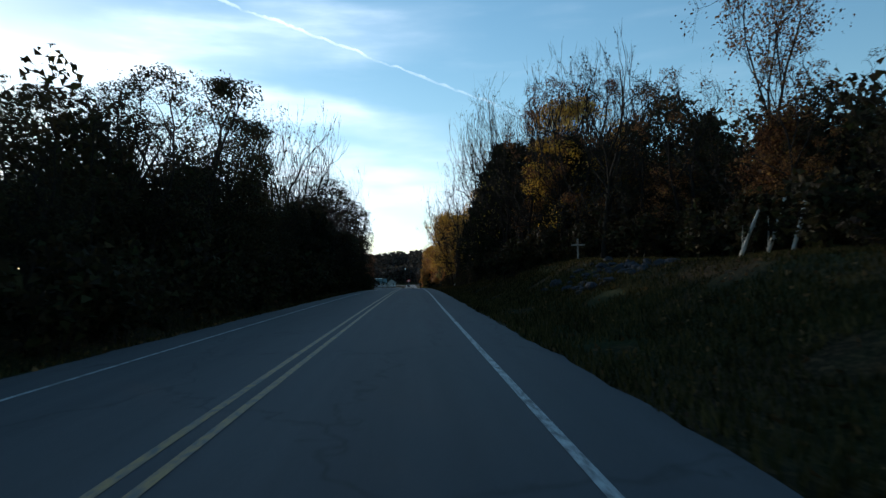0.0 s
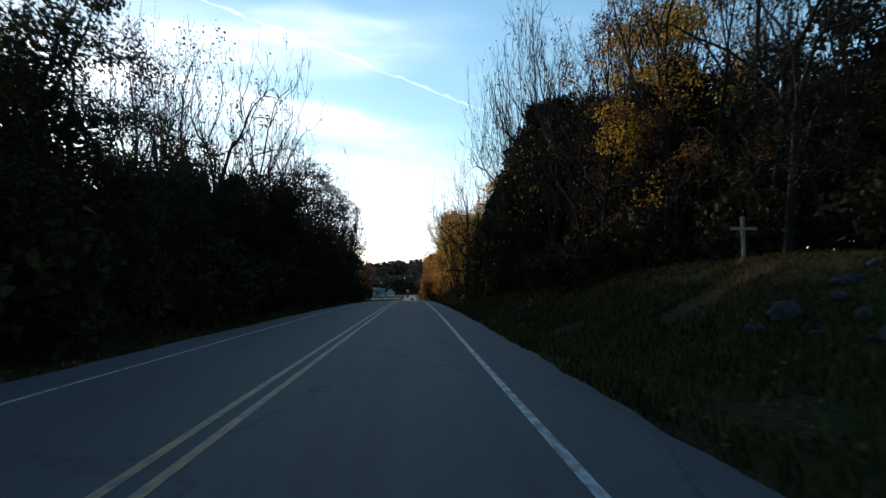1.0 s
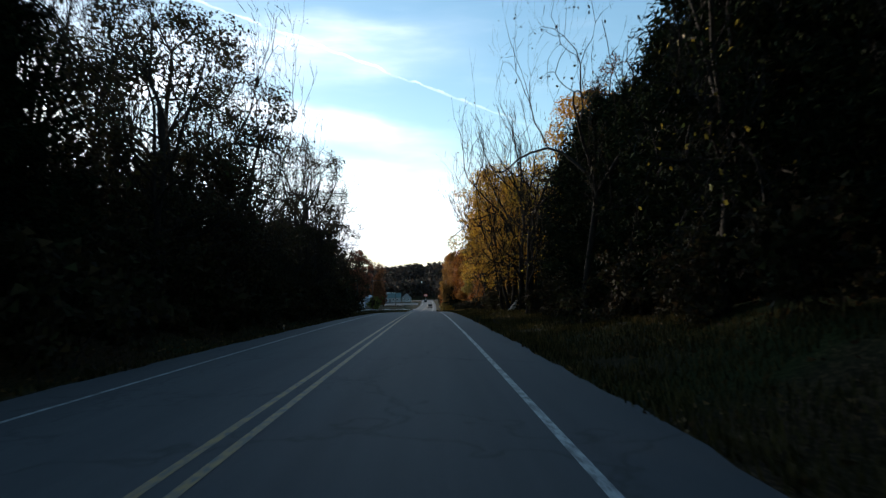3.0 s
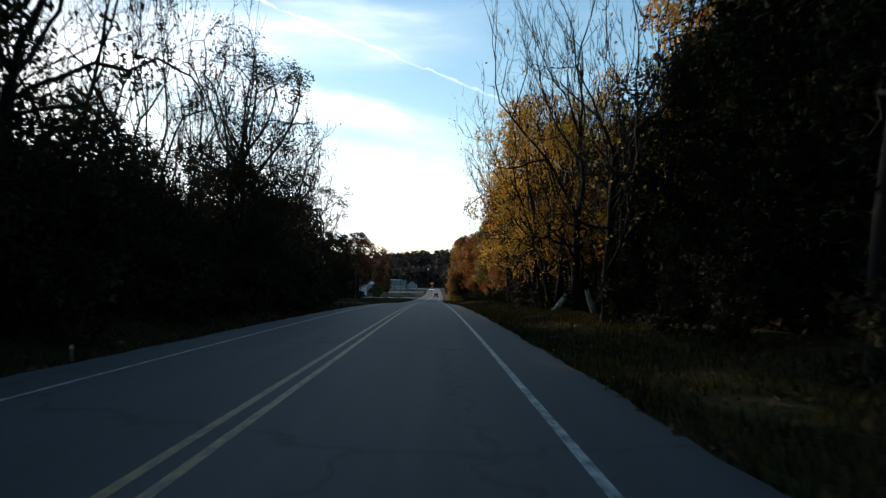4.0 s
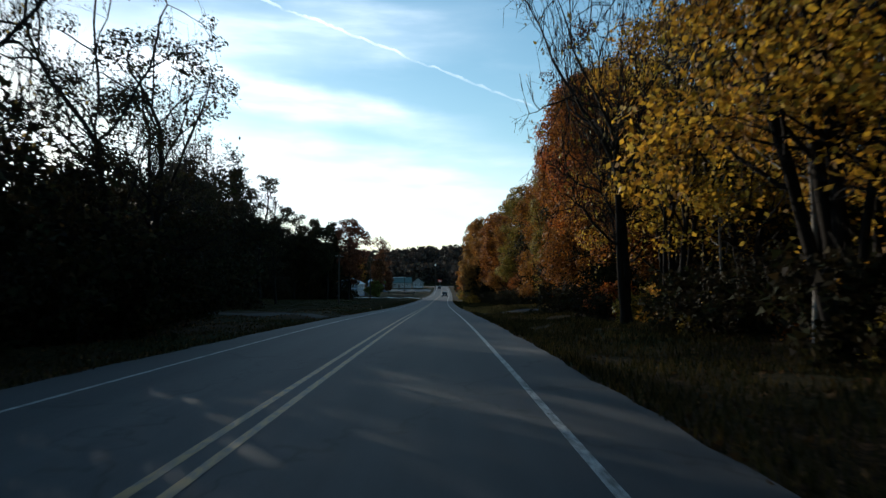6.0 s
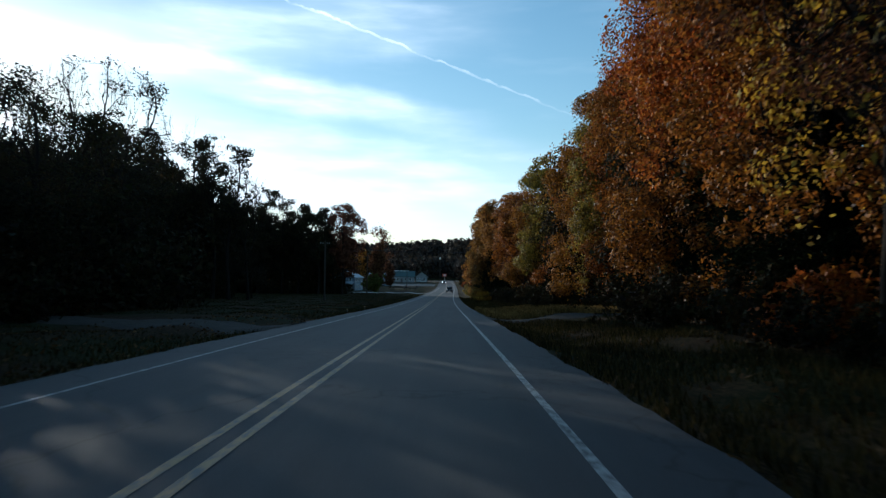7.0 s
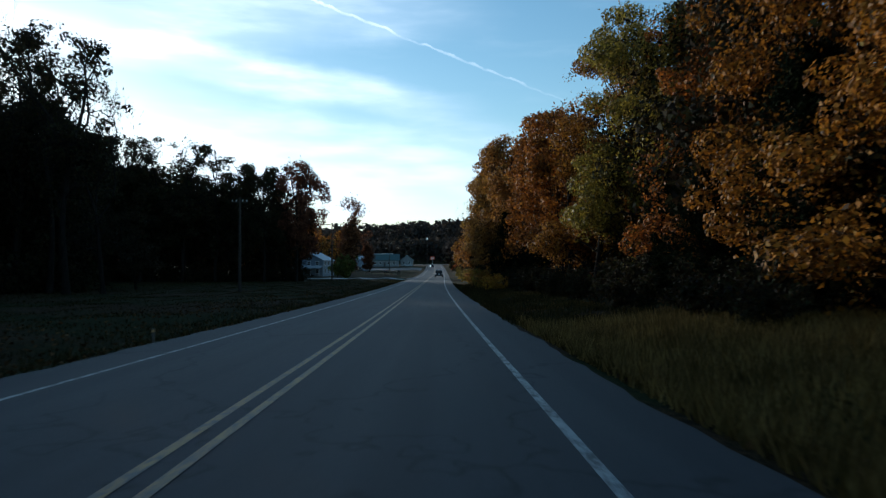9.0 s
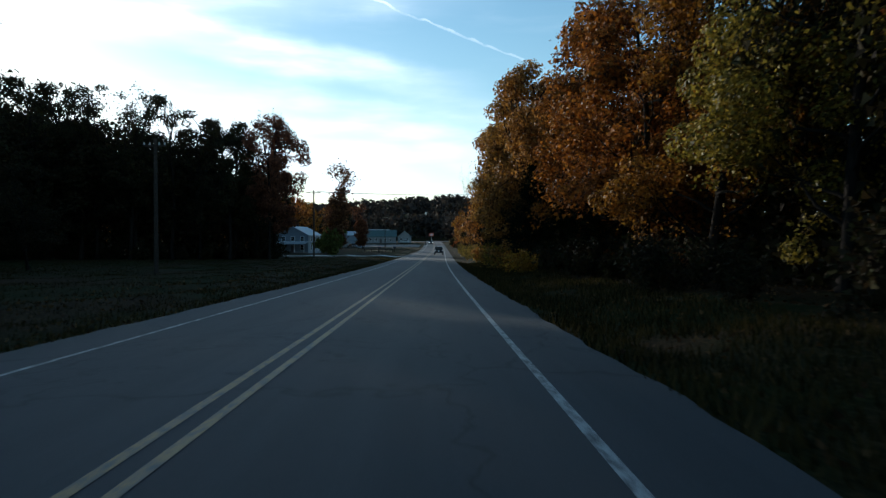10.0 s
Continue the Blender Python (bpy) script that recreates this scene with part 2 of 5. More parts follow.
def road_paint(name, col):
    m, nodes, links, bsdf = material(name)
    wear = noise_of(nodes, links, 9.0, 8.0, (1, 0.4, 1), 0.75)
    c = mixed(nodes, links, ramp(nodes, links, wear, [(0.42, (0, 0, 0)), (0.60, (1, 1, 1))]), col, (0.08, 0.08, 0.077))
    links.new(c, bsdf.inputs["Base Color"])
    bsdf.inputs["Roughness"].default_value = 0.6
    return m


def soil():
    m, nodes, links, bsdf = material("leafy_ground")
    wide = noise_of(nodes, links, 0.12, 5.0)
    mid = noise_of(nodes, links, 1.4, 6.0)
    fine = noise_of(nodes, links, 9.0, 9.0, rough=0.8)
    # both ground tones are lowered to hold the shade under the trees
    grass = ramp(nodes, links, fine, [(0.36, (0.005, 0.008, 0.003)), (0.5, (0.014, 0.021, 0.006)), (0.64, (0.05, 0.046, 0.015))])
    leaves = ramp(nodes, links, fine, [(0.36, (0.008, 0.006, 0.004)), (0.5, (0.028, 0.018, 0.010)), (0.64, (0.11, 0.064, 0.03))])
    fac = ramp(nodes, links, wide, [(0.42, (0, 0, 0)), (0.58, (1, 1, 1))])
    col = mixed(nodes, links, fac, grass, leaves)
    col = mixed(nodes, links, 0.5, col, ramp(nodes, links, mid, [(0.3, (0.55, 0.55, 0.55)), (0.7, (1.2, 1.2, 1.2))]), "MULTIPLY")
    links.new(col, bsdf.inputs["Base Color"])
    bsdf.inputs["Roughness"].default_value = 1.0
    bsdf.inputs["Specular IOR Level"].default_value = 0.04
    bumped(nodes, links, bsdf, fine, 0.35, 0.03)
    return m


ASPHALT, SOIL = asphalt(), soil()
PAINT_WHITE, PAINT_YELLOW = road_paint("white_road_paint", (0.40, 0.41, 0.41)), road_paint("yellow_road_paint", (0.30, 0.18, 0.05))
GRAVEL = plain("packed_gravel", (0.05, 0.045, 0.04), 0.95, 0, 0.35, 3.0, 0.6)
CONCRETE = plain("pale_concrete", (0.48, 0.46, 0.42), 0.9, 0, 0.2, 2.0, 0.3)
STONE = plain("grey_rock", (0.03, 0.032, 0.037), 0.9, 0, 0.35, 3.0, 0.6)
OLD_WOOD = plain("weathered_wood", (0.17, 0.155, 0.14), 0.85, 0, 0.3, 6.0, 0.3)
POLE_WOOD = plain("creosote_pole", (0.065, 0.05, 0.04), 0.85, 0, 0.3, 6.0, 0.3)
# siding colours are darkened by the shade on the walls facing the road
WALL_WHITE = plain("shaded_white_siding", (0.24, 0.245, 0.25), 0.6, 0, 0.06, 1.0, 0.05)
WALL_GREY = plain("shaded_blue_grey_siding", (0.20, 0.235, 0.28), 0.6, 0, 0.08, 1.0, 0.05)
ROOF_PALE = plain("pale_metal_roof", (0.34, 0.37, 0.40), 0.55, 0.1, 0.08, 1.0, 0.05)
ROOF_GREEN = plain("dark_green_roof", (0.05, 0.09, 0.085), 0.5, 0.1, 0.15, 1.0, 0.05)
TRIM = plain("white_trim", (0.8, 0.8, 0.78), 0.5, 0, 0.05, 1.0, 0.0)
DOOR_PAINT = plain("dark_door_paint", (0.08, 0.07, 0.07), 0.5, 0, 0.1, 2.0, 0.0)
CAR_DARK = plain("black_car_paint", (0.015, 0.016, 0.02), 0.25, 0.2, 0.1, 1.0, 0.0)
CAR_PALE = plain("silver_car_paint", (0.45, 0.46, 0.48), 0.3, 0.4, 0.05, 1.0, 0.0)
RUBBER = plain("tyre_rubber", (0.02, 0.02, 0.02), 0.9, 0, 0.1, 5.0, 0.1)
STEEL = plain("galvanised_steel", (0.45, 0.46, 0.47), 0.4, 0.8, 0.1, 5.0, 0.0)
DARK_METAL = plain("dark_metal", (0.04, 0.04, 0.045), 0.5, 0.5, 0.1, 5.0, 0.0)
REFLECTOR = plain("pale_orange_reflector", (0.75, 0.42, 0.18), 0.3, 0, 0.05, 4.0, 0.0)
SIGN_RED = plain("orange_red_sign", (0.62, 0.10, 0.05), 0.5, 0, 0.08, 1.0, 0.0)


def glass_pane(name):
    m, nodes, links, bsdf = material(name)
    bsdf.inputs["Base Color"].default_value = (0.02, 0.025, 0.03, 1)
    bsdf.inputs["Roughness"].default_value = 0.08
    bsdf.inputs["Specular IOR Level"].default_value = 0.7
    return m


def lit(name, col, strength):
    m, nodes, links, bsdf = material(name)
    bsdf.inputs["Emission Color"].default_value = (*col, 1)
    bsdf.inputs["Emission Strength"].default_value = strength
    return m


GLASS = glass_pane("dark_window_glass")
HEADLIGHT, TAIL = lit("headlight_glow", (1, 0.95, 0.85), 12.0), lit("tail_lamp_red", (0.3, 0.01, 0.005), 0.05)

# ---------------------------------------------------------------- mesh helpers


def mesh_of(name, verts, quads=None, tris=None, mat=None, smooth=False):
    """One mesh from arrays of corners, four-sided and three-sided faces."""
    verts = np.asarray(verts, np.float32).reshape(-1, 3)
    quads = np.zeros((0, 4), np.int32) if quads is None or not len(quads) else np.asarray(quads, np.int32)
    tris = np.zeros((0, 3), np.int32) if tris is None or not len(tris) else np.asarray(tris, np.int32)
    me = bpy.data.meshes.new(name)
    me.vertices.add(len(verts))
    me.vertices.foreach_set("co", verts.ravel())
    loops = np.concatenate([quads.ravel(), tris.ravel()]).astype(np.int32)
    sizes = np.concatenate([np.full(len(quads), 4), np.full(len(tris), 3)]).astype(np.int32)
    me.loops.add(len(loops))
    me.loops.foreach_set("vertex_index", loops)
    me.polygons.add(len(sizes))
    me.polygons.foreach_set("loop_start", np.concatenate([[0], np.cumsum(sizes)[:-1]]).astype(np.int32))
    me.polygons.foreach_set("loop_total", sizes)
    if smooth:
        me.polygons.foreach_set("use_smooth", np.ones(len(sizes), bool))
    me.update(calc_edges=True)
    me.validate()
    if mat:
        me.materials.append(mat)
    return me


def part(name, bm, mat, parent=None, label="", smooth=False, bevel=0.0):
    """Links a bmesh as one mesh object, under a thing where one is given."""
    if bevel:
        bmesh.ops.bevel(bm, geom=bm.edges[:], offset=bevel, segments=2, profile=0.6, affect="EDGES")
    me = bpy.data.meshes.new(name)
    bm.to_mesh(me)
    bm.free()
    me.materials.append(mat)
    if smooth:
        for p in me.polygons:
            p.use_smooth = True
    ob = new(name, me)
    if parent:
        ob.parent = parent
    return tagged(ob, label)


def box(cx, cy, cz, sx, sy, sz, bm=None, rot=None):
    bm = bm or bmesh.new()
    m = Matrix.Translation((cx, cy, cz)) @ (rot or Matrix()) @ Matrix.Diagonal((sx, sy, sz, 1))
    bmesh.ops.create_cube(bm, size=1.0, matrix=m)
    return bm


def rod(p, q, r0, r1, sides=8, bm=None):
    bm = bm or bmesh.new()
    p, q = Vector(p), Vector(q)
    m = Matrix.Translation((p + q) / 2) @ (q - p).to_track_quat("Z", "Y").to_matrix().to_4x4()
    bmesh.ops.create_cone(bm, cap_ends=True, segments=sides, radius1=r0, radius2=r1, depth=(q - p).length, matrix=m)
    return bm


def prism(outline, axis_from, axis_to, bm=None):
    """A solid from an outline in (y, z) pushed along x."""
    bm = bm or bmesh.new()
    a = [bm.verts.new((axis_from, y, z)) for y, z in outline]
    b = [bm.verts.new((axis_to, y, z)) for y, z in outline]
    bm.faces.new(a[::-1])
    bm.faces.new(b)
    for i in range(len(outline)):
        j = (i + 1) % len(outline)
        bm.faces.new((a[i], a[j], b[j], b[i]))
    bmesh.ops.recalc_face_normals(bm, faces=bm.faces[:])
    return bm


# ---------------------------------------------------------------- the lie of the land
Z_STEP = 30.0
Z_ROAD = np.array([-0.3, 0.0, 0.21, 0.44, 0.62, 0.62, 0.43, -0.02, -0.74, -1.51, -2.14, -2.65, -3.0, -3.25, -3.45, -3.6, -3.6, -3.45, -3.15, -2.75, -2.35, -2.0, -1.7, -1.5, -1.4])
X_ROAD = np.array([-0.1, -0.08, -0.04, 0.04, 0.21, 0.26, 0.21, 0.1, -0.06, -0.23, -0.32, -0.26, -0.07, 0.25, 0.6, 0.9, 1.1, 1.2, 1.2, 1.1, 0.9, 0.7, 0.5, 0.3, 0.1])


def along(knots, y):
    """Smooth curve through knots 30 m apart, the first at y = -60."""
    u = np.clip((np.asarray(y, float) + 60.0) / Z_STEP, 0, len(knots) - 1.001)
    i = u.astype(int)
    f = u - i
    k = lambda j: knots[np.clip(j, 0, len(knots) - 1)]
    a, b, c, d = k(i - 1), k(i), k(i + 1), k(i + 2)
    return b + 0.5 * f * (c - a + f * (2 * a - 5 * b + 4 * c - d + f * (3 * (b - c) + d - a)))


def smooth01(v):
    v = np.clip(v, 0, 1)
    return v * v * (3 - 2 * v)


LINE_R, LINE_Y, LINE_L = 1.28, -1.89, -5.23      # edge and centre lines, from the driven line
EDGE_R, EDGE_L = 2.55, -6.45                     # pavement edges


def ground_z(x, y):
    x, y = np.asarray(x, float), np.asarray(y, float)
    rel = x - along(X_ROAD, y)
    z = along(Z_ROAD, y) - 0.06
    right, left = np.maximum(rel - EDGE_R, 0), np.maximum(EDGE_L - rel, 0)
    bank = 1.8 + 0.4 * smooth01((y - 26) / 13.0) * (1 - smooth01((y - 46) / 18.0)) - 1.53 * smooth01((y - 66) / 32.0)
    z = z - 0.18 * smooth01(right / 1.2) * (1 - smooth01((right - 1.2) / 2.5)) + bank * smooth01((right - 1.6) / 5.8)
    lbank = 0.9 * (1 - smooth01((y - 100) / 30.0))
    z = z - 0.2 * smooth01(left / 1.5) * (1 - smooth01((left - 1.5) / 2.5)) + lbank * smooth01((left - 1.5) / 5)
    z = z + 23.0 * smooth01((y - 640) / 190.0) + 3.0 * np.sin(x * 0.021 + 1.0) * smooth01((y - 650) / 120)
    rough = smooth01((np.maximum(right, left) - 0.5) / 3) * (1 - smooth01((np.abs(rel) - 22) / 12))
    return z + rough * (0.06 * np.sin(0.93 * x + 0.31 * y + 1.7 * np.sin(0.23 * y)) + 0.05 * np.sin(0.61 * y - 0.77 * x + 2.1 * np.sin(0.19 * x + 0.11 * y)) + 0.04 * np.sin(1.9 * x - 0.43 * y + np.sin(0.7 * y)))


def sheet(name, xs, ys, height, mat, smooth=True):
    gx, gy = np.meshgrid(xs, ys)
    v = np.stack([gx, gy, height(gx, gy)], -1).reshape(-1, 3)
    nx, ny = len(xs), len(ys)
    i = (np.arange(ny - 1)[:, None] * nx + np.arange(nx - 1)[None]).ravel()
    return mesh_of(name, v, np.stack([i, i + 1, i + 1 + nx, i + nx], 1), None, mat, smooth)


gx = np.concatenate([[-2600, -1200, -600, -350, -220, -150, -110], np.arange(-80, -20, 3.0), np.arange(-20, 20, 0.6), np.arange(20, 60, 3.0), [80, 110, 150, 220, 350, 600, 1200, 2600]])
gy = np.concatenate([[-900, -400, -200, -120, -80], np.arange(-60, 260, 1.2), np.arange(260, 480, 3.0), np.arange(480, 900, 12.0), [950, 1100, 1400, 2000, 3000]])
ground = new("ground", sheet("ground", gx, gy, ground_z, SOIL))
tagged(ground, "leaf-strewn grass and woodland ground beside the road", "ground", kind="structure")


def strip(name, left, right, y0, y1, lift, mat, step=2.0, across=2, ragged=0.0):
    """A strip that follows the road between two offsets from the driven line."""
    ys = np.arange(y0, y1 + step / 2, step)
    us = np.linspace(left, right, across)
    gxx = along(X_ROAD, ys)[:, None] + us[None]
    gxx[:, 0] -= ragged * (np.sin(1.3 * ys) + np.sin(0.47 * ys + 1.0) + np.sin(2.9 * ys + 2.0))
    gxx[:, -1] += ragged * (np.sin(1.1 * ys + 0.5) + np.sin(0.53 * ys + 2.0) + np.sin(2.7 * ys))
    gyy = np.repeat(ys[:, None], across, 1)
    crown = -0.012 * np.abs(us - LINE_Y)[None]
    gzz = along(Z_ROAD, ys)[:, None] + lift + crown
    v = np.stack([gxx, gyy, gzz], -1).reshape(-1, 3)
    i = (np.arange(len(ys) - 1)[:, None] * across + np.arange(across - 1)[None]).ravel()
    return mesh_of(name, v, np.stack([i, i + 1, i + 1 + across, i + across], 1), None, mat, True)


road = new("road", strip("road", EDGE_L, EDGE_R, -60, 640, 0.03, ASPHALT, 0.8, 13, 0.035))
tagged(road, "worn grey two-lane asphalt road with narrow shoulders", "road", kind="structure")
for name, off, wide, mat, words in (("edge_line", LINE_R, 0.11, PAINT_WHITE, "worn white painted edge line on the asphalt"),
                                    ("edge_line", LINE_L, 0.09, PAINT_WHITE, "worn white painted edge line on the asphalt"),
                                    ("centre_line", LINE_Y, 0.11, PAINT_YELLOW, "faded yellow painted centre line on the asphalt"),
                                    ("centre_line", LINE_Y - 0.30, 0.11, PAINT_YELLOW, "faded yellow painted centre line on the asphalt")):
    line = new(name, strip(name, off - wide / 2, off + wide / 2, -60, 560, 0.036, mat, 2.0, 2))
    tagged(line, words, "road marking", kind="structure")


def patch(name, x0, x1, y0, y1, lift, mat, label, category, skew=0.0, wob=0.25):
    xs, ys = np.linspace(x0, x1, 22), np.linspace(y0, y1, 16)
    gxx, gyy = np.meshgrid(xs, ys)
    edge = (np.abs((gyy - y0) / (y1 - y0) - 0.5) * 2) ** 4
    gyy = gyy + skew * (gxx - x0) + wob * edge * np.sin(gxx * 1.7 + gyy) * np.sign(gyy - (y0 + y1) / 2)
    v = np.stack([gxx, gyy, ground_z(gxx, gyy) + lift - 0.17 * edge], -1).reshape(-1, 3)
    nx = len(xs)
    i = (np.arange(len(ys) - 1)[:, None] * nx + np.arange(nx - 1)[None]).ravel()
    ob = new(name, mesh_of(name, v, np.stack([i, i + 1, i + 1 + nx, i + nx], 1), None, mat, True))
    return tagged(ob, label, category, kind="structure")


patch("driveway", 2.4, 26, 181, 186.5, 0.06, GRAVEL, "packed grey gravel driveway joining the road", "driveway", 0.25)
patch("driveway", -30, -6.3, 172, 179, 0.09, GRAVEL, "packed gravel driveway crossing the lawn", "driveway", -0.15)
patch("driveway", -36, -6.0, 338, 342, 0.1, CONCRETE, "pale concrete driveway leading to the house", "driveway", 0.0)
cross_road = patch("cross_road", -140, 120, 592, 606, 0.12, ASPHALT, "grey asphalt cross road at the foot of the hill", "road", 0.0, 0.0)
parking = patch("parking_lot", -60, -7, 470, 520, 0.1, ASPHALT, "open asphalt parking lot before the building", "parking lot", 0.0, 0.3)

# ---------------------------------------------------------------- trees
GOLDEN = 2.399963


def unit(v):
    return v / max(np.linalg.norm(v), 1e-9)


def limb(rng, p, d, length, r0, r1, n, wander, lift):
    """A bending branch: its points and radii."""
    pts, d = [np.array(p, float)], unit(np.array(d, float))
    for _ in range(n):
        d = unit(d + rng.normal(0, wander, 3) + np.array([0, 0, lift]))
        pts.append(pts[-1] + d * length / n)
    return np.array(pts), np.linspace(r0, r1, n + 1)


def tubes(polys, sides):
    """Tapered tubes round polylines: corners and faces."""
    verts, quads, base = [], [], 0
    a = np.arange(sides) * 2 * math.pi / sides
    ca, sa = np.cos(a), np.sin(a)
    ring = np.arange(sides)
    for pts, rad in polys:
        n = len(pts)
        d = np.gradient(pts, axis=0)
        d /= np.linalg.norm(d, axis=1)[:, None] + 1e-9
        ref = np.where(np.abs(d[:, 2:3]) > 0.9, np.array([[1.0, 0, 0]]), np.array([[0, 0, 1.0]]))
        u = np.cross(d, ref)
        u /= np.linalg.norm(u, axis=1)[:, None] + 1e-9
        w = np.cross(d, u)
        verts.append((pts[:, None] + rad[:, None, None] * (ca[None, :, None] * u[:, None] + sa[None, :, None] * w[:, None])).reshape(-1, 3))
        for k in range(n - 1):
            o = base + k * sides
            quads.append(np.stack([o + ring, o + (ring + 1) % sides, o + sides + (ring + 1) % sides, o + sides + ring], 1))
        base += n * sides
    return np.concatenate(verts), np.concatenate(quads)


def ribbons(polys):
    """The finest twigs, one narrow blade each."""
    a = np.array([p[0] for p, _ in polys])
    b = np.array([p[-1] for p, _ in polys])
    r0 = np.array([r[0] for _, r in polys])[:, None]
    d = b - a
    u = np.cross(d, np.where(np.abs(d[:, 2:3]) > 0.9 * np.linalg.norm(d, axis=1)[:, None], np.array([[1.0, 0, 0]]), np.array([[0.3, -0.2, 1.0]])))
    u /= np.linalg.norm(u, axis=1)[:, None] + 1e-9
    v = np.stack([a - u * r0, a + u * r0, b + u * r0 * 0.6, b - u * r0 * 0.6], 1).reshape(-1, 3)
    return v, np.arange(len(v)).reshape(-1, 4)


def wood_mesh(name, groups, mat):
    verts, quads, base = [], [], 0
    for polys, sides in groups:
        if not polys:
            continue
        v, q = tubes(polys, sides) if sides > 1 else ribbons(polys)
        verts.append(v)
        quads.append(q + base)
        base += len(v)
    return mesh_of(name, np.concatenate(verts), np.concatenate(quads), None, mat, True)


def leaf_mesh(name, rng, centres, size, mat, long=1.6, droop=0.3, kite=False, facing=None):
    """Many small pointed leaves about the given places: three-cornered, or kites folded along the rib."""
    n = len(centres)
    u = rng.normal(0, 1, (n, 3))
    u[:, 2] -= droop
    u /= np.linalg.norm(u, axis=1)[:, None]
    v = np.cross(u, rng.normal(0, 1, (n, 3)))
    v /= np.linalg.norm(v, axis=1)[:, None] + 1e-9
    s = (size * rng.uniform(0.6, 1.35, n))[:, None]
    w = np.cross(u, v)
    if facing is not None:     # blades turned outwards, as far as a direction is given
        w = w + 1.3 * facing
        w /= np.linalg.norm(w, axis=1)[:, None] + 1e-9
        u = u - w * (u * w).sum(1)[:, None]
        u /= np.linalg.norm(u, axis=1)[:, None] + 1e-9
        v = np.cross(w, u)
    a, b = u * s * long * 0.5, v * s * 0.6
    if kite:
        b, fold = b * 0.75, w * s * 0.14
        verts = np.stack([centres - a, centres + b - a * 0.1 + fold, centres + a, centres - b - a * 0.1 + fold], 1).reshape(-1, 3)
        return mesh_of(name, verts, np.arange(n * 4).reshape(n, 4), None, mat)
    verts = np.stack([centres - a - b, centres - a * 0.6 + b, centres + a + w * s * 0.15], 1).reshape(-1, 3)
    return mesh_of(name, verts, None, np.arange(n * 3).reshape(n, 3), mat)


def sample_on(rng, polys, count, spread, tip=0.25, share=1.0):
    """Places scattered along branches, or along a share of them, so that the leaves hang in clusters."""
    kept = rng.permutation(len(polys))[:max(1, int(share * len(polys)))]
    idx = kept[(len(kept) * rng.random(count) ** 1.25).astype(int)]
    f = tip + (1 - tip) * rng.random(count)
    out = np.empty((count, 3))
    for j, (k, t) in enumerate(zip(idx, f)):
        pts = polys[k][0]
        u = t * (len(pts) - 1)
        i = min(int(u), len(pts) - 2)
        out[j] = pts[i] + (pts[i + 1] - pts[i]) * (u - i)
    return out + rng.normal(0, spread, (count, 3))


NOMINAL = {}     # height of each tree's mesh before scaling


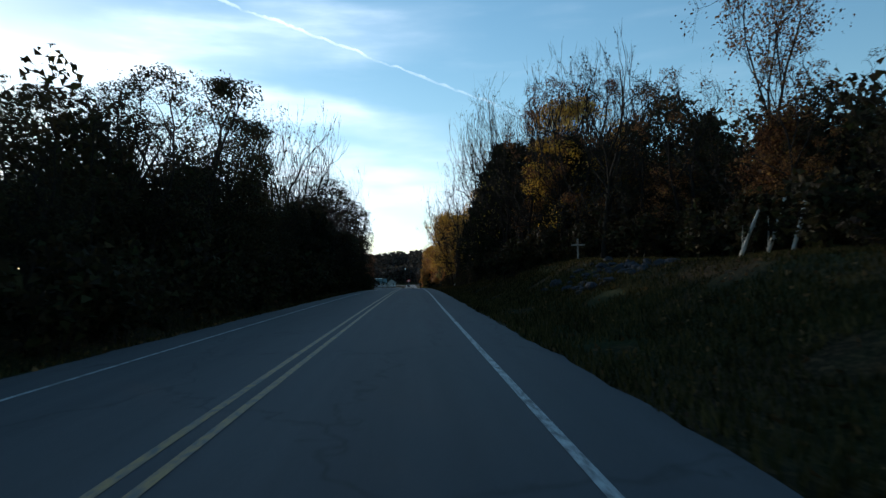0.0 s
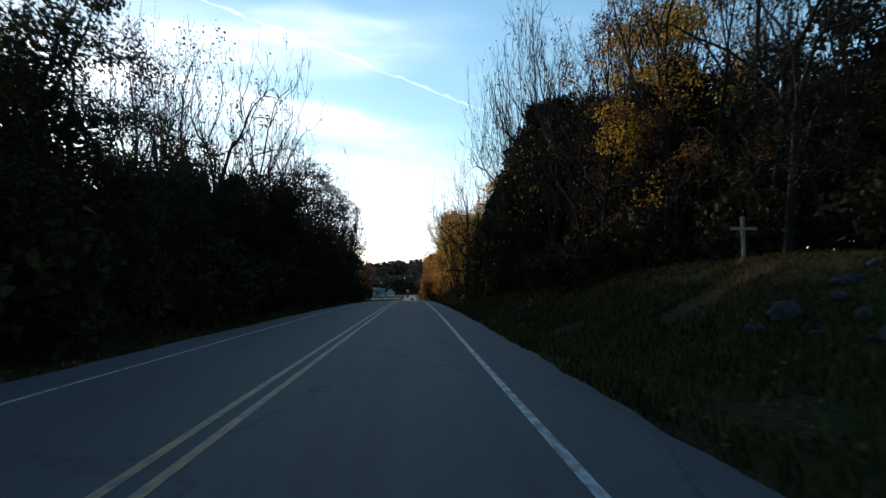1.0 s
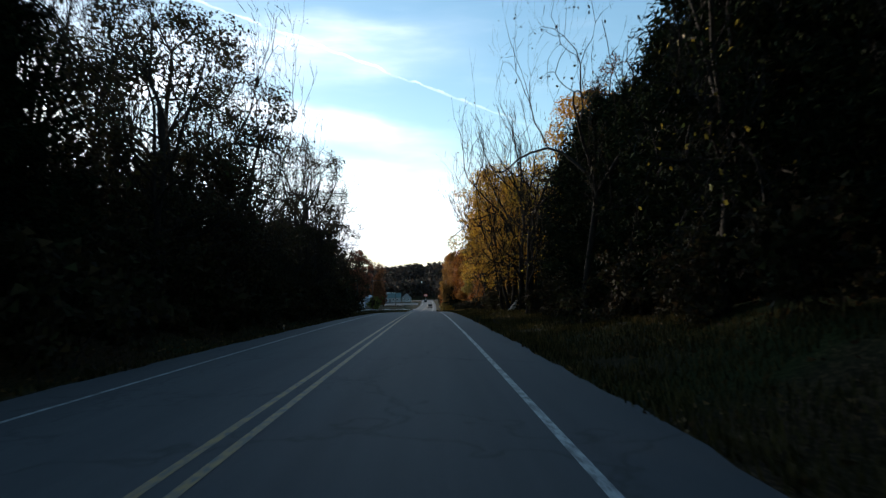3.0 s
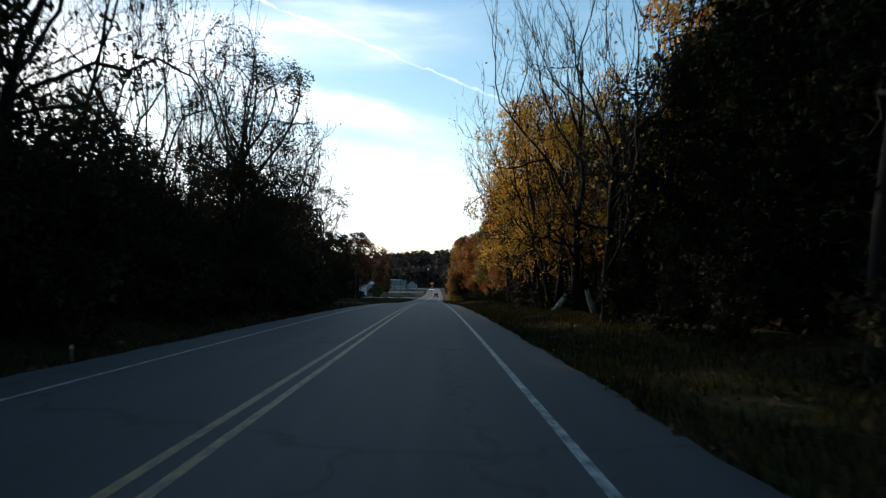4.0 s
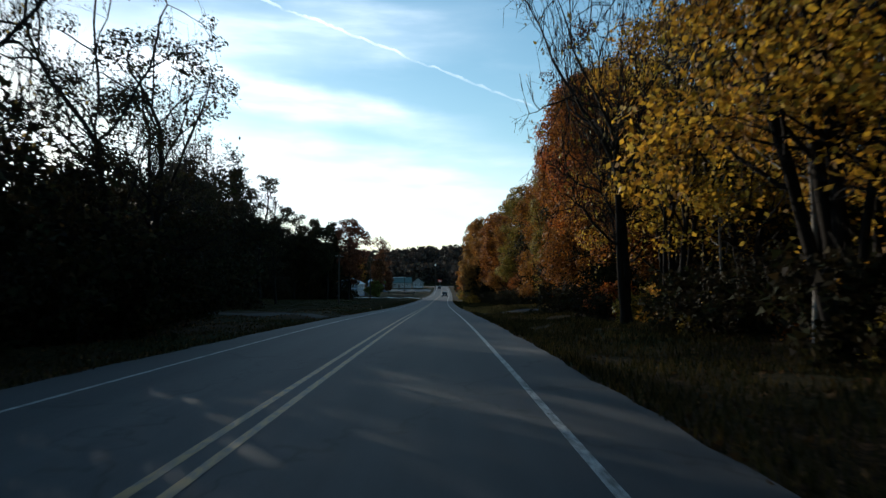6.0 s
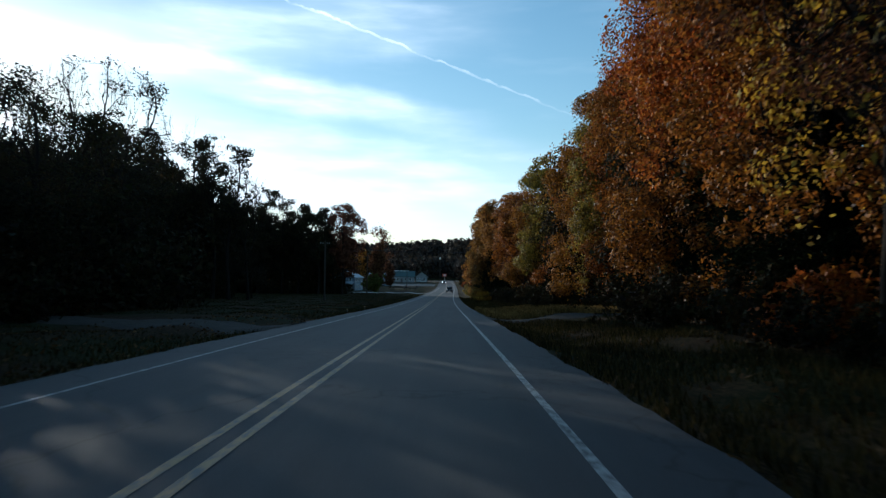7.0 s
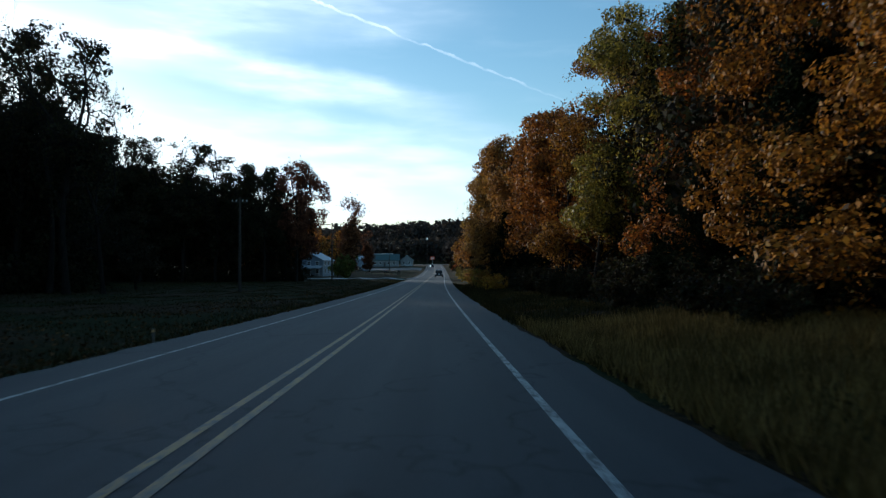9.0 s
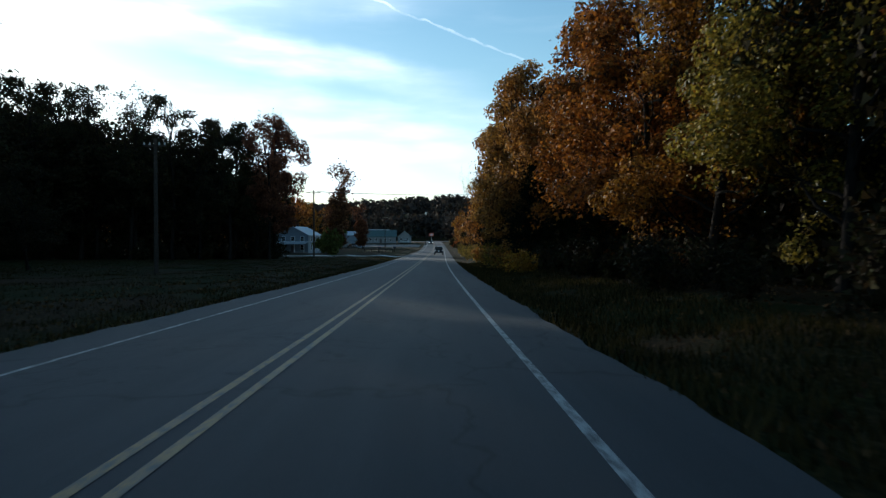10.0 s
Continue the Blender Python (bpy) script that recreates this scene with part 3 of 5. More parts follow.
def grown(name, seed, h, spread, leaves, size, leaf_mat, label, clear=0.45, start=0.2, limbs=7, levels=5, stems=1, splay=0.0, forks=3,
          wide=0.6, wander=0.13, rise=0.5, jitter=0.2, trunk_r=0.17, bark=BARK, twig=0.008, share=0.7, shoots=1, lump=0.0, clumps=70, thick=0.56, kite=True, category="tree"):
    """A deciduous tree: a trunk that forks, limbs that divide again and again down to twigs, and a crown of separate leaves."""
    rng = np.random.default_rng(seed)
    tiers, heads = [[] for _ in range(levels + 1)], []
    for s in range(stems):
        lean = rng.normal(0, 0.04, 2) + splay * rng.uniform(0.6, 1.2) * np.array([math.cos(2.4 * s + 0.6), math.sin(2.4 * s + 0.6)])
        r = trunk_r * (1 - 0.12 * min(s, 3))
        top = h * clear * rng.uniform(0.85, 1.1)
        tr = limb(rng, (0.22 * s * math.cos(2.4 * s), 0.22 * s * math.sin(2.4 * s), -0.3), (lean[0], lean[1], 1), top + 0.3, r, r * 0.68, 7, 0.06, 0.03)
        tr[1][0] *= 1.5
        tiers[0].append(tr)
        tip = unit(tr[0][-1] - tr[0][-2])
        a0 = rng.uniform(0, 6.28)
        for k in range(forks):
            az = a0 + 6.283 * k / forks + rng.normal(0, 0.3)
            out = wide * (rng.uniform(0.6, 1.25) if k else 0.25)
            heads.append((tr[0][-1], tip + out * np.array([math.cos(az), math.sin(az), 0.0]), h * (1 - clear) * rng.uniform(0.36, 0.5), r * (0.6 if k == 0 else 0.46), 1))
        for i in range(limbs):
            f = (i + rng.random()) / limbs
            u = 7 * (start / clear + (1 - start / clear) * f)
            k = min(int(u), 6)
            p = tr[0][k] + (tr[0][k + 1] - tr[0][k]) * (u - k)
            az = i * GOLDEN + rng.normal(0, 0.4) + 1.9 * s
            heads.append((p, (math.cos(az), math.sin(az), rise * rng.uniform(0.5, 1.5)), spread * rng.uniform(0.30, 0.46), r * 0.36, 1))
    while heads:
        p, d, ln, r, lv = heads.pop()
        lb = limb(rng, p, d, ln, r, max(r * 0.7, twig * 0.5), 4 if lv < 2 else 3 if lv < 4 else 2, wander * (1 + 0.12 * lv), 0.035)
        tiers[lv].append(lb)
        if lv == levels:
            continue
        d = unit(lb[0][-1] - lb[0][-2])
        across = unit(np.cross(d, rng.normal(0, 1, 3)))
        for k in range(2 + (rng.random() < 0.35)):
            bend = rng.uniform(0.1, 0.4) if k == 0 else rng.uniform(0.5, 0.95)
            to = d * math.cos(bend) + (across if k != 1 else -across) * math.sin(bend) + rng.normal(0, 0.12, 3) + np.array([0, 0, 0.07])
            heads.append((lb[0][-1], to, ln * (0.84 if k == 0 else 0.7) * rng.uniform(0.8, 1.15), max(twig, r * (thick if k == 0 else 0.75 * thick)), lv + 1))
        for _ in range(shoots):
            k = rng.integers(0, len(lb[0]) - 1)
            p = lb[0][k] + (lb[0][k + 1] - lb[0][k]) * rng.random()
            heads.append((p, d + rng.normal(0, 0.65, 3) + np.array([0, 0, 0.1]), ln * rng.uniform(0.4, 0.62), max(twig, r * 0.25), min(lv + 2, levels)))
    tips = np.concatenate([p[-1:] for tier in tiers[-2:] for p, _ in tier])
    reach = 86 if lump else 97
    fit = np.array([0.95 * spread / np.percentile(np.hypot(tips[:, 0], tips[:, 1]), reach)] * 2 + [0.95 * h / np.percentile(tips[:, 2], reach)])
    if not lump:     # open crowns keep the spread of their branching
        fit[:2] = np.maximum(fit[:2], 0.7 * fit[2])
    mid_z = h * (0.5 + 0.5 * max(start, 0.12))

    def within(p):
        """Rounds the crown off to its outline, softly."""
        p = p * fit
        if not lump:
            p[:, :2] *= (1 + (np.hypot(p[:, 0], p[:, 1]) / (1.4 * spread)) ** 3)[:, None] ** (-1 / 3)
            return p
        rel = np.stack([p[:, 0] / spread, p[:, 1] / spread, np.maximum(p[:, 2] - mid_z, 0) / (h - mid_z)], 1)
        far = np.linalg.norm(rel, axis=1)
        pull = 1 / (1 + far ** 5) ** 0.2
        p[:, :2] *= pull[:, None]
        p[:, 2] = np.where(p[:, 2] > mid_z, mid_z + (p[:, 2] - mid_z) * pull * 1.08, p[:, 2])
        return p

    tiers = [[(within(p), r) for p, r in tier] for tier in tiers]
    thing = tagged(new(name), label, category, "roadside trees")
    NOMINAL[thing] = h
    sides = [8, 5, 4, 3, 3, 1, 1]
    groups = [(tier, 1 if lv == levels else sides[lv]) for lv, tier in enumerate(tiers)]
    t_ob = new("trunk", wood_mesh("trunk", groups, bark))
    t_ob.parent = thing
    if leaves:
        loose, facing = leaves if not lump else leaves // 4, None
        places = sample_on(rng, tiers[-1] + tiers[-2], loose, jitter, 0.2, share)
        if lump:     # close clumps of foliage about the ends of the boughs
            tips = np.array([p[-1] for p, _ in tiers[-1]])
            ends = tips[rng.permutation(len(tips))[:clumps]]
            near = (np.linalg.norm(ends[:, None] - tips[None], axis=2) < 1.6 * lump).sum(1)
            size_of = lump * rng.uniform(0.65, 1.25, len(ends)) * np.clip(near / np.median(near), 0.3, 1.0) ** 0.5
            k = rng.choice(len(ends), leaves - loose, p=size_of ** 2 / (size_of ** 2).sum())
            off = rng.normal(0, 1, (leaves - loose, 3))
            off *= (0.55 + 0.45 * rng.random(leaves - loose) ** 0.5)[:, None] / (np.linalg.norm(off, axis=1)[:, None] + 1e-9)
            facing = np.concatenate([np.zeros((loose, 3)), off + np.array([0, 0, 0.35])])
            places = np.concatenate([places, ends[k] + off * size_of[k][:, None] * np.array([1, 1, 0.7])])
        crown = new("crown", leaf_mesh("crown", rng, places, size, leaf_mat, 1.5, 0.3, kite, facing))
        crown.parent = thing
    return thing


def cedar(name, seed, h, spread, sprays, label):
    """A dense dark evergreen: whorls of short boughs, close-set sprays of needles."""
    rng = np.random.default_rng(seed)
    trunk = limb(rng, (0, 0, -0.3), (0, 0, 1), h + 0.2, 0.2, 0.02, 10, 0.02, 0.03)
    boughs = []
    n = 90
    for i in range(n):
        t = 0.03 + 0.95 * (i + rng.random()) / n
        ln = spread * (0.25 + 0.75 * math.sin(math.pi * min(1, 0.30 + 0.70 * t)) ** 0.9) * rng.uniform(0.75, 1.15)
        az = i * GOLDEN + rng.normal(0, 0.3)
        boughs.append(limb(rng, (0, 0, t * h), (math.cos(az), math.sin(az), 0.25 + 0.5 * t), ln, 0.035, 0.008, 5, 0.09, 0.03))
    c = sample_on(rng, boughs, sprays, 0.22, 0.12)
    thing = tagged(new(name), label, "tree", "roadside trees")
    NOMINAL[thing] = h
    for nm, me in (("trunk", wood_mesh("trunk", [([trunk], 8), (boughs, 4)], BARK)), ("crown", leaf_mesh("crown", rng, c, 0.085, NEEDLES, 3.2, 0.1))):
        ob = new(nm, me)
        ob.parent = thing
    return thing


def shrub(name, seed, h, spread, leaves, size, leaf_mat, label, stems=9, group="undergrowth"):
    rng = np.random.default_rng(seed)
    st, tw = [], []
    for i in range(stems):
        az = i * GOLDEN + rng.normal(0, 0.3)
        lean = rng.uniform(0.15, 0.85) * spread / h
        s = limb(rng, (rng.normal(0, spread * 0.3), rng.normal(0, spread * 0.3), -0.15), (math.cos(az) * lean, math.sin(az) * lean, 1), h * rng.uniform(0.65, 1.1), 0.022, 0.005, 6, 0.12, -0.02)
        st.append(s)
        for _ in range(5):
            w = 0.8 + rng.random() * 5.1
            k = int(w)
            p = s[0][k] + (s[0][k + 1] - s[0][k]) * (w - k) if k < 6 else s[0][-1]
            tw.append(limb(rng, p, rng.normal(0, 1, 3) + np.array([0, 0, 0.4]), h * rng.uniform(0.15, 0.32), 0.007, 0.003, 1, 0.2, 0.0))
    thing = tagged(new(name), label, "shrub", group)
    NOMINAL[thing] = h
    for nm, me in (("branch_tangle", wood_mesh("branch_tangle", [(st, 3), (tw, 3)], BARK)), ("foliage", leaf_mesh("foliage", rng, sample_on(rng, tw, leaves, 0.16), size, leaf_mat, 1.5, 0.3))):
        ob = new(nm, me)
        ob.parent = thing
    return thing


MAPLE, OAK, BARE = "golden-leaved maple tree standing at the road's edge", "russet-brown oak tree in full autumn leaf", "almost leafless tree with fine grey twigs"
BROWN, AIRY = "brown-green woodland tree, thick with leaves", "thin-leaved woodland tree with the sky showing through its crown"
PATTERNS = {
    "gold": [grown("maple_tree", 11, 14.0, 4.7, 14000, 0.105, LEAF_GOLD, MAPLE, clear=0.42, start=0.16, limbs=9, wide=1.0, lump=1.0),
             grown("maple_tree", 12, 14.0, 4.9, 14000, 0.105, LEAF_GOLD, MAPLE, clear=0.38, start=0.16, limbs=7, stems=2, splay=0.14, wide=1.0, lump=1.0)],
    "vase": [grown("maple_tree", 141, 13.0, 5.0, 13000, 0.105, LEAF_GOLD, "spreading golden maple with several dark stems", clear=0.40, start=0.22, limbs=2, stems=5, splay=0.34, forks=3, wide=0.8, jitter=0.22, lump=0.9),
             grown("maple_tree", 142, 13.0, 4.8, 13000, 0.105, LEAF_GOLD, "spreading golden maple with several dark stems", clear=0.42, start=0.22, limbs=3, stems=4, splay=0.30, forks=3, wide=0.8, jitter=0.22, lump=0.9)],
    "russet": [grown("oak_tree", 21, 16.0, 5.4, 50000, 0.115, LEAF_RUSSET, OAK, clear=0.55, start=0.06, limbs=17, rise=0.35, trunk_r=0.22, wide=1.1, jitter=0.26, lump=1.15, wander=0.17, clumps=80),
               grown("oak_tree", 22, 16.0, 5.2, 50000, 0.115, LEAF_RUSSET, OAK, clear=0.50, start=0.06, limbs=16, rise=0.4, trunk_r=0.22, wide=1.1, jitter=0.26, lump=1.15, wander=0.17, clumps=80),
               grown("oak_tree", 23, 16.0, 5.2, 50000, 0.115, LEAF_OLIVE, "olive-gold oak tree in full autumn leaf", clear=0.52, start=0.06, limbs=16, rise=0.4, trunk_r=0.22, wide=1.1, jitter=0.26, lump=1.15, wander=0.17, clumps=80)],
    "orange": [grown("oak_tree", 25, 15.5, 5.3, 30000, 0.115, LEAF_ORANGE, "red-orange oak tree in full autumn leaf", clear=0.52, start=0.34, limbs=13, rise=0.4, trunk_r=0.22, wide=1.1, jitter=0.25, lump=1.15, wander=0.17, clumps=75)],
    "bare": [grown("bare_tree", 31, 15.0, 4.2, 300, 0.11, LEAF_BROWN, BARE, clear=0.36, start=0.22, limbs=4, levels=6, wide=1.05, jitter=0.06, wander=0.19, shoots=1, twig=0.0105, thick=0.66, trunk_r=0.19),
             grown("bare_tree", 32, 15.0, 4.4, 150, 0.11, LEAF_BROWN, BARE, clear=0.30, start=0.22, limbs=2, levels=6, stems=2, splay=0.16, forks=2, wide=1.05, jitter=0.06, wander=0.19, shoots=1, twig=0.0105, thick=0.66, trunk_r=0.19),
             grown("bare_tree", 33, 15.0, 4.0, 900, 0.12, LEAF_BROWN, "nearly bare tree with a few brown leaves remaining", clear=0.42, start=0.20, limbs=6, levels=6, wide=1.05, jitter=0.08, wander=0.19, shoots=1, twig=0.0105, thick=0.66, trunk_r=0.19)],
    "fork": [grown("bare_tree", 131, 15.0, 4.4, 500, 0.11, LEAF_BROWN, "forked tree, nearly bare, with dense fine twigs", clear=0.34, limbs=2, levels=6, stems=3, splay=0.26, forks=2, wide=0.95, jitter=0.08, wander=0.19, shoots=1, twig=0.0105, thick=0.66, trunk_r=0.18),
             grown("bare_tree", 132, 15.0, 4.6, 900, 0.11, LEAF_BROWN, "forked tree, nearly bare, with dense fine twigs", clear=0.30, limbs=1, levels=6, stems=4, splay=0.30, forks=2, wide=0.95, jitter=0.08, wander=0.19, shoots=1, twig=0.0105, thick=0.66, trunk_r=0.18)],
    "reach": [grown("bare_tree", 38, 15.0, 6.6, 250, 0.11, LEAF_OLIVE, "leafless tree with long arching limbs", clear=0.4, start=0.2, limbs=6, levels=6, wide=1.25, rise=0.35, jitter=0.08, trunk_r=0.22, shoots=2, wander=0.18, twig=0.013, thick=0.66),
              grown("bare_tree", 39, 15.0, 6.2, 500, 0.12, LEAF_OLIVE, "leafless tree with long arching limbs", clear=0.4, start=0.18, limbs=4, levels=6, stems=2, splay=0.2, wide=1.25, rise=0.35, jitter=0.08, shoots=2, wander=0.18, twig=0.013, trunk_r=0.22, thick=0.66)],
    "thin": [grown("hickory_tree", 44, 15.0, 4.6, 5600, 0.10, LEAF_BROWN, AIRY, clear=0.42, start=0.14, limbs=8, wide=1.0, jitter=0.14, share=0.5, shoots=2, lump=0.6, thick=0.62),
             grown("hickory_tree", 45, 15.0, 4.4, 4600, 0.10, LEAF_BROWN, AIRY, clear=0.36, start=0.14, limbs=6, stems=2, splay=0.18, wide=1.0, jitter=0.14, share=0.5, shoots=2, lump=0.6, thick=0.62)],
    "blush": [grown("cherry_tree", 34, 15.0, 4.4, 7000, 0.088, LEAF_RUST, "thinning rust-brown tree with many bare twigs", clear=0.38, start=0.14, limbs=6, levels=5, wide=1.0, jitter=0.14, share=0.55, shoots=2, lump=0.5, thick=0.62),
              grown("cherry_tree", 35, 15.0, 4.2, 5000, 0.088, LEAF_RUST, "thinning rust-brown tree with many bare twigs", clear=0.34, start=0.14, limbs=4, stems=2, splay=0.2, wide=1.0, jitter=0.12, share=0.45, shoots=2, lump=0.5, thick=0.62)],
    "rust": [grown("cherry_tree", 36, 15.0, 3.6, 19000, 0.105, LEAF_RUST, "rust-brown tree with an oval crown of fine leaves", clear=0.3, start=0.16, limbs=10, levels=6, wide=0.8, jitter=0.24, share=0.6, shoots=2, thick=0.62)],
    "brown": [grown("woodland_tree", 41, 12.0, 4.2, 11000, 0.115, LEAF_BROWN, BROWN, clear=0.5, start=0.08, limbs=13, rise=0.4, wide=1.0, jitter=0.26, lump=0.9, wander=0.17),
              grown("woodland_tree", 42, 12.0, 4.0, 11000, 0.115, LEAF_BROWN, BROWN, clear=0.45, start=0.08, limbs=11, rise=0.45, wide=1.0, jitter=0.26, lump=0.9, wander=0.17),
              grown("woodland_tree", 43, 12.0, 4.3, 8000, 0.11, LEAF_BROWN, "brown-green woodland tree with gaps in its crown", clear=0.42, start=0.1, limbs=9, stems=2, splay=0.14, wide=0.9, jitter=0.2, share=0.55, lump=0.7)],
    "tall": [grown("woodland_tree", 46, 20.0, 6.0, 14000, 0.19, LEAF_BROWN, "tall full-crowned brown-green tree behind the lawn", clear=0.5, start=0.18, limbs=11, rise=0.45, trunk_r=0.28, wide=1.1, jitter=0.36, kite=False, lump=1.2, wander=0.17, clumps=80),
             grown("woodland_tree", 47, 20.0, 5.6, 14000, 0.19, LEAF_BROWN, "tall full-crowned brown-green tree behind the lawn", clear=0.45, start=0.2, limbs=9, rise=0.5, trunk_r=0.26, wide=1.1, jitter=0.36, kite=False, lump=1.2, wander=0.17, clumps=80),
             grown("woodland_tree", 48, 20.0, 5.2, 14000, 0.19, LEAF_RED, "tall gold-brown tree at the lawn's edge", clear=0.5, start=0.16, limbs=11, rise=0.5, trunk_r=0.25, wide=1.1, jitter=0.34, kite=False, lump=1.2, wander=0.17, clumps=80)],
    "airy": [grown("woodland_tree", 56, 21.0, 5.6, 4200, 0.19, LEAF_BROWN, "tall open-crowned tree with gaps of sky between its limbs", clear=0.45, start=0.26, limbs=6, trunk_r=0.28, wide=0.95, jitter=0.24, share=0.5, shoots=2, twig=0.014, kite=False, lump=0.9, clumps=45),
             grown("woodland_tree", 57, 21.0, 5.2, 900, 0.18, LEAF_BROWN, "tall bare tree with a wide crown of grey twigs", clear=0.4, start=0.24, limbs=5, levels=6, trunk_r=0.26, wide=0.9, jitter=0.15, twig=0.014, kite=False)],
    "distant": [grown("oak_tree", 27, 16.0, 5.2, 24000, 0.16, LEAF_RUSSET, OAK, clear=0.52, start=0.06, limbs=14, levels=5, rise=0.4, trunk_r=0.2, wide=1.1, jitter=0.34, kite=False, lump=1.2, clumps=70),
                grown("oak_tree", 28, 16.0, 5.0, 24000, 0.16, LEAF_AMBER, "amber-gold oak tree in full autumn leaf", clear=0.5, start=0.06, limbs=14, levels=5, rise=0.45, trunk_r=0.2, wide=1.1, jitter=0.34, kite=False, lump=1.2, clumps=70)],
    "column": [grown("slim_tree", 26, 14.0, 2.5, 7000, 0.22, LEAF_RED, "slim red-brown tree standing on the lawn", clear=0.6, start=0.05, limbs=22, levels=4, rise=1.0, trunk_r=0.15, wide=0.4, jitter=0.3, kite=False)],
    "bareback": [grown("bare_tree", 36, 14.0, 4.2, 300, 0.15, LEAF_BROWN, "grey leafless tree standing back in the wood", clear=0.4, limbs=5, levels=5, jitter=0.1, kite=False),
                 grown("bare_tree", 37, 14.0, 4.0, 150, 0.15, LEAF_BROWN, "grey leafless tree standing back in the wood", clear=0.34, limbs=3, levels=5, stems=2, splay=0.18, forks=2, jitter=0.1, kite=False)],
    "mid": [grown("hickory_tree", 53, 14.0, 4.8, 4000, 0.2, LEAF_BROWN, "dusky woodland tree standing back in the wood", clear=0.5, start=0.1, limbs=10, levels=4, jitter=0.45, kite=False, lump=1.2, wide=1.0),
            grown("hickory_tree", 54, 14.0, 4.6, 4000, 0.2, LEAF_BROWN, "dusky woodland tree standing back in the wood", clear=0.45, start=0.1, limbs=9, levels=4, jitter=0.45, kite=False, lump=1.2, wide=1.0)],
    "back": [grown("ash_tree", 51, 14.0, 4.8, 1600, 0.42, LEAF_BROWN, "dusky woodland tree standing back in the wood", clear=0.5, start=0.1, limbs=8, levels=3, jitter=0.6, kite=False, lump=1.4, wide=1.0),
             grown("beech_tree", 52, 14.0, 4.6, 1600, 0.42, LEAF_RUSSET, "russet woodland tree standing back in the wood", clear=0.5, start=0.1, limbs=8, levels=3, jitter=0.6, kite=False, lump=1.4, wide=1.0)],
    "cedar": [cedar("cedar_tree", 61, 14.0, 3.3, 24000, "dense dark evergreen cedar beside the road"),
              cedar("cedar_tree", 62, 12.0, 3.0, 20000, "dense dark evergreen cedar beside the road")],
    "birch": [grown("young_tree", 71, 9.0, 2.4, 600, 0.12, LEAF_GOLD, "slender pale-barked young tree with few leaves", clear=0.6, start=0.4, limbs=5, levels=4, bark=BARK_PALE, trunk_r=0.07, wide=0.4)],
    "shrub": [shrub("shrub", 81, 3.2, 2.2, 1500, 0.15, LEAF_BROWN, "tangled brown-green shrub at the wood's edge"),
              shrub("shrub", 82, 2.6, 2.0, 1500, 0.14, LEAF_BROWN, "tangled brown-green shrub at the wood's edge"),
              shrub("shrub", 83, 4.2, 2.4, 1700, 0.16, LEAF_BROWN, "tall tangled shrub at the wood's edge")],
    "bright": [shrub("shrub", 84, 2.6, 1.9, 1700, 0.12, LEAF_GOLD, "yellow-leaved shrub at the road's edge"),
               shrub("shrub", 85, 2.4, 1.8, 1600, 0.12, LEAF_ORANGE, "red-orange leaved shrub at the wood's edge"),
               shrub("shrub", 86, 2.2, 1.8, 1600, 0.12, LEAF_OLIVE, "olive-yellow shrub at the wood's edge")],
}
used = set()
plant_rng = random.Random(5)


def plant(kind, x, y, metres, which=None, wide=1.0):
    """Sets a tree or shrub of a given height on the ground, turned at random; wide stretches its crown."""
    forms = PATTERNS[kind]
    which = plant_rng.randrange(len(forms)) if which is None else which
    src = forms[which]
    s = metres / NOMINAL[src]
    m = pose(x, y, float(ground_z(x, y)), 0, 0, plant_rng.uniform(0, 360))
    if (kind, which) in used:
        ob = copy_thing(src, m)
    else:
        used.add((kind, which))
        ob = src
        ob.matrix_basis = m
    ob.scale = (s * wide * plant_rng.uniform(0.92, 1.08), s * wide * plant_rng.uniform(0.92, 1.08), s)
    return ob


def set_out(*trees):
    """Plants single trees: kind, place, height, form and breadth of each."""
    for tree in trees:
        plant(*tree)


def pick(weights):
    names = list(weights)
    return plant_rng.choices(names, [weights[n] for n in names])[0]


R = plant_rng.uniform
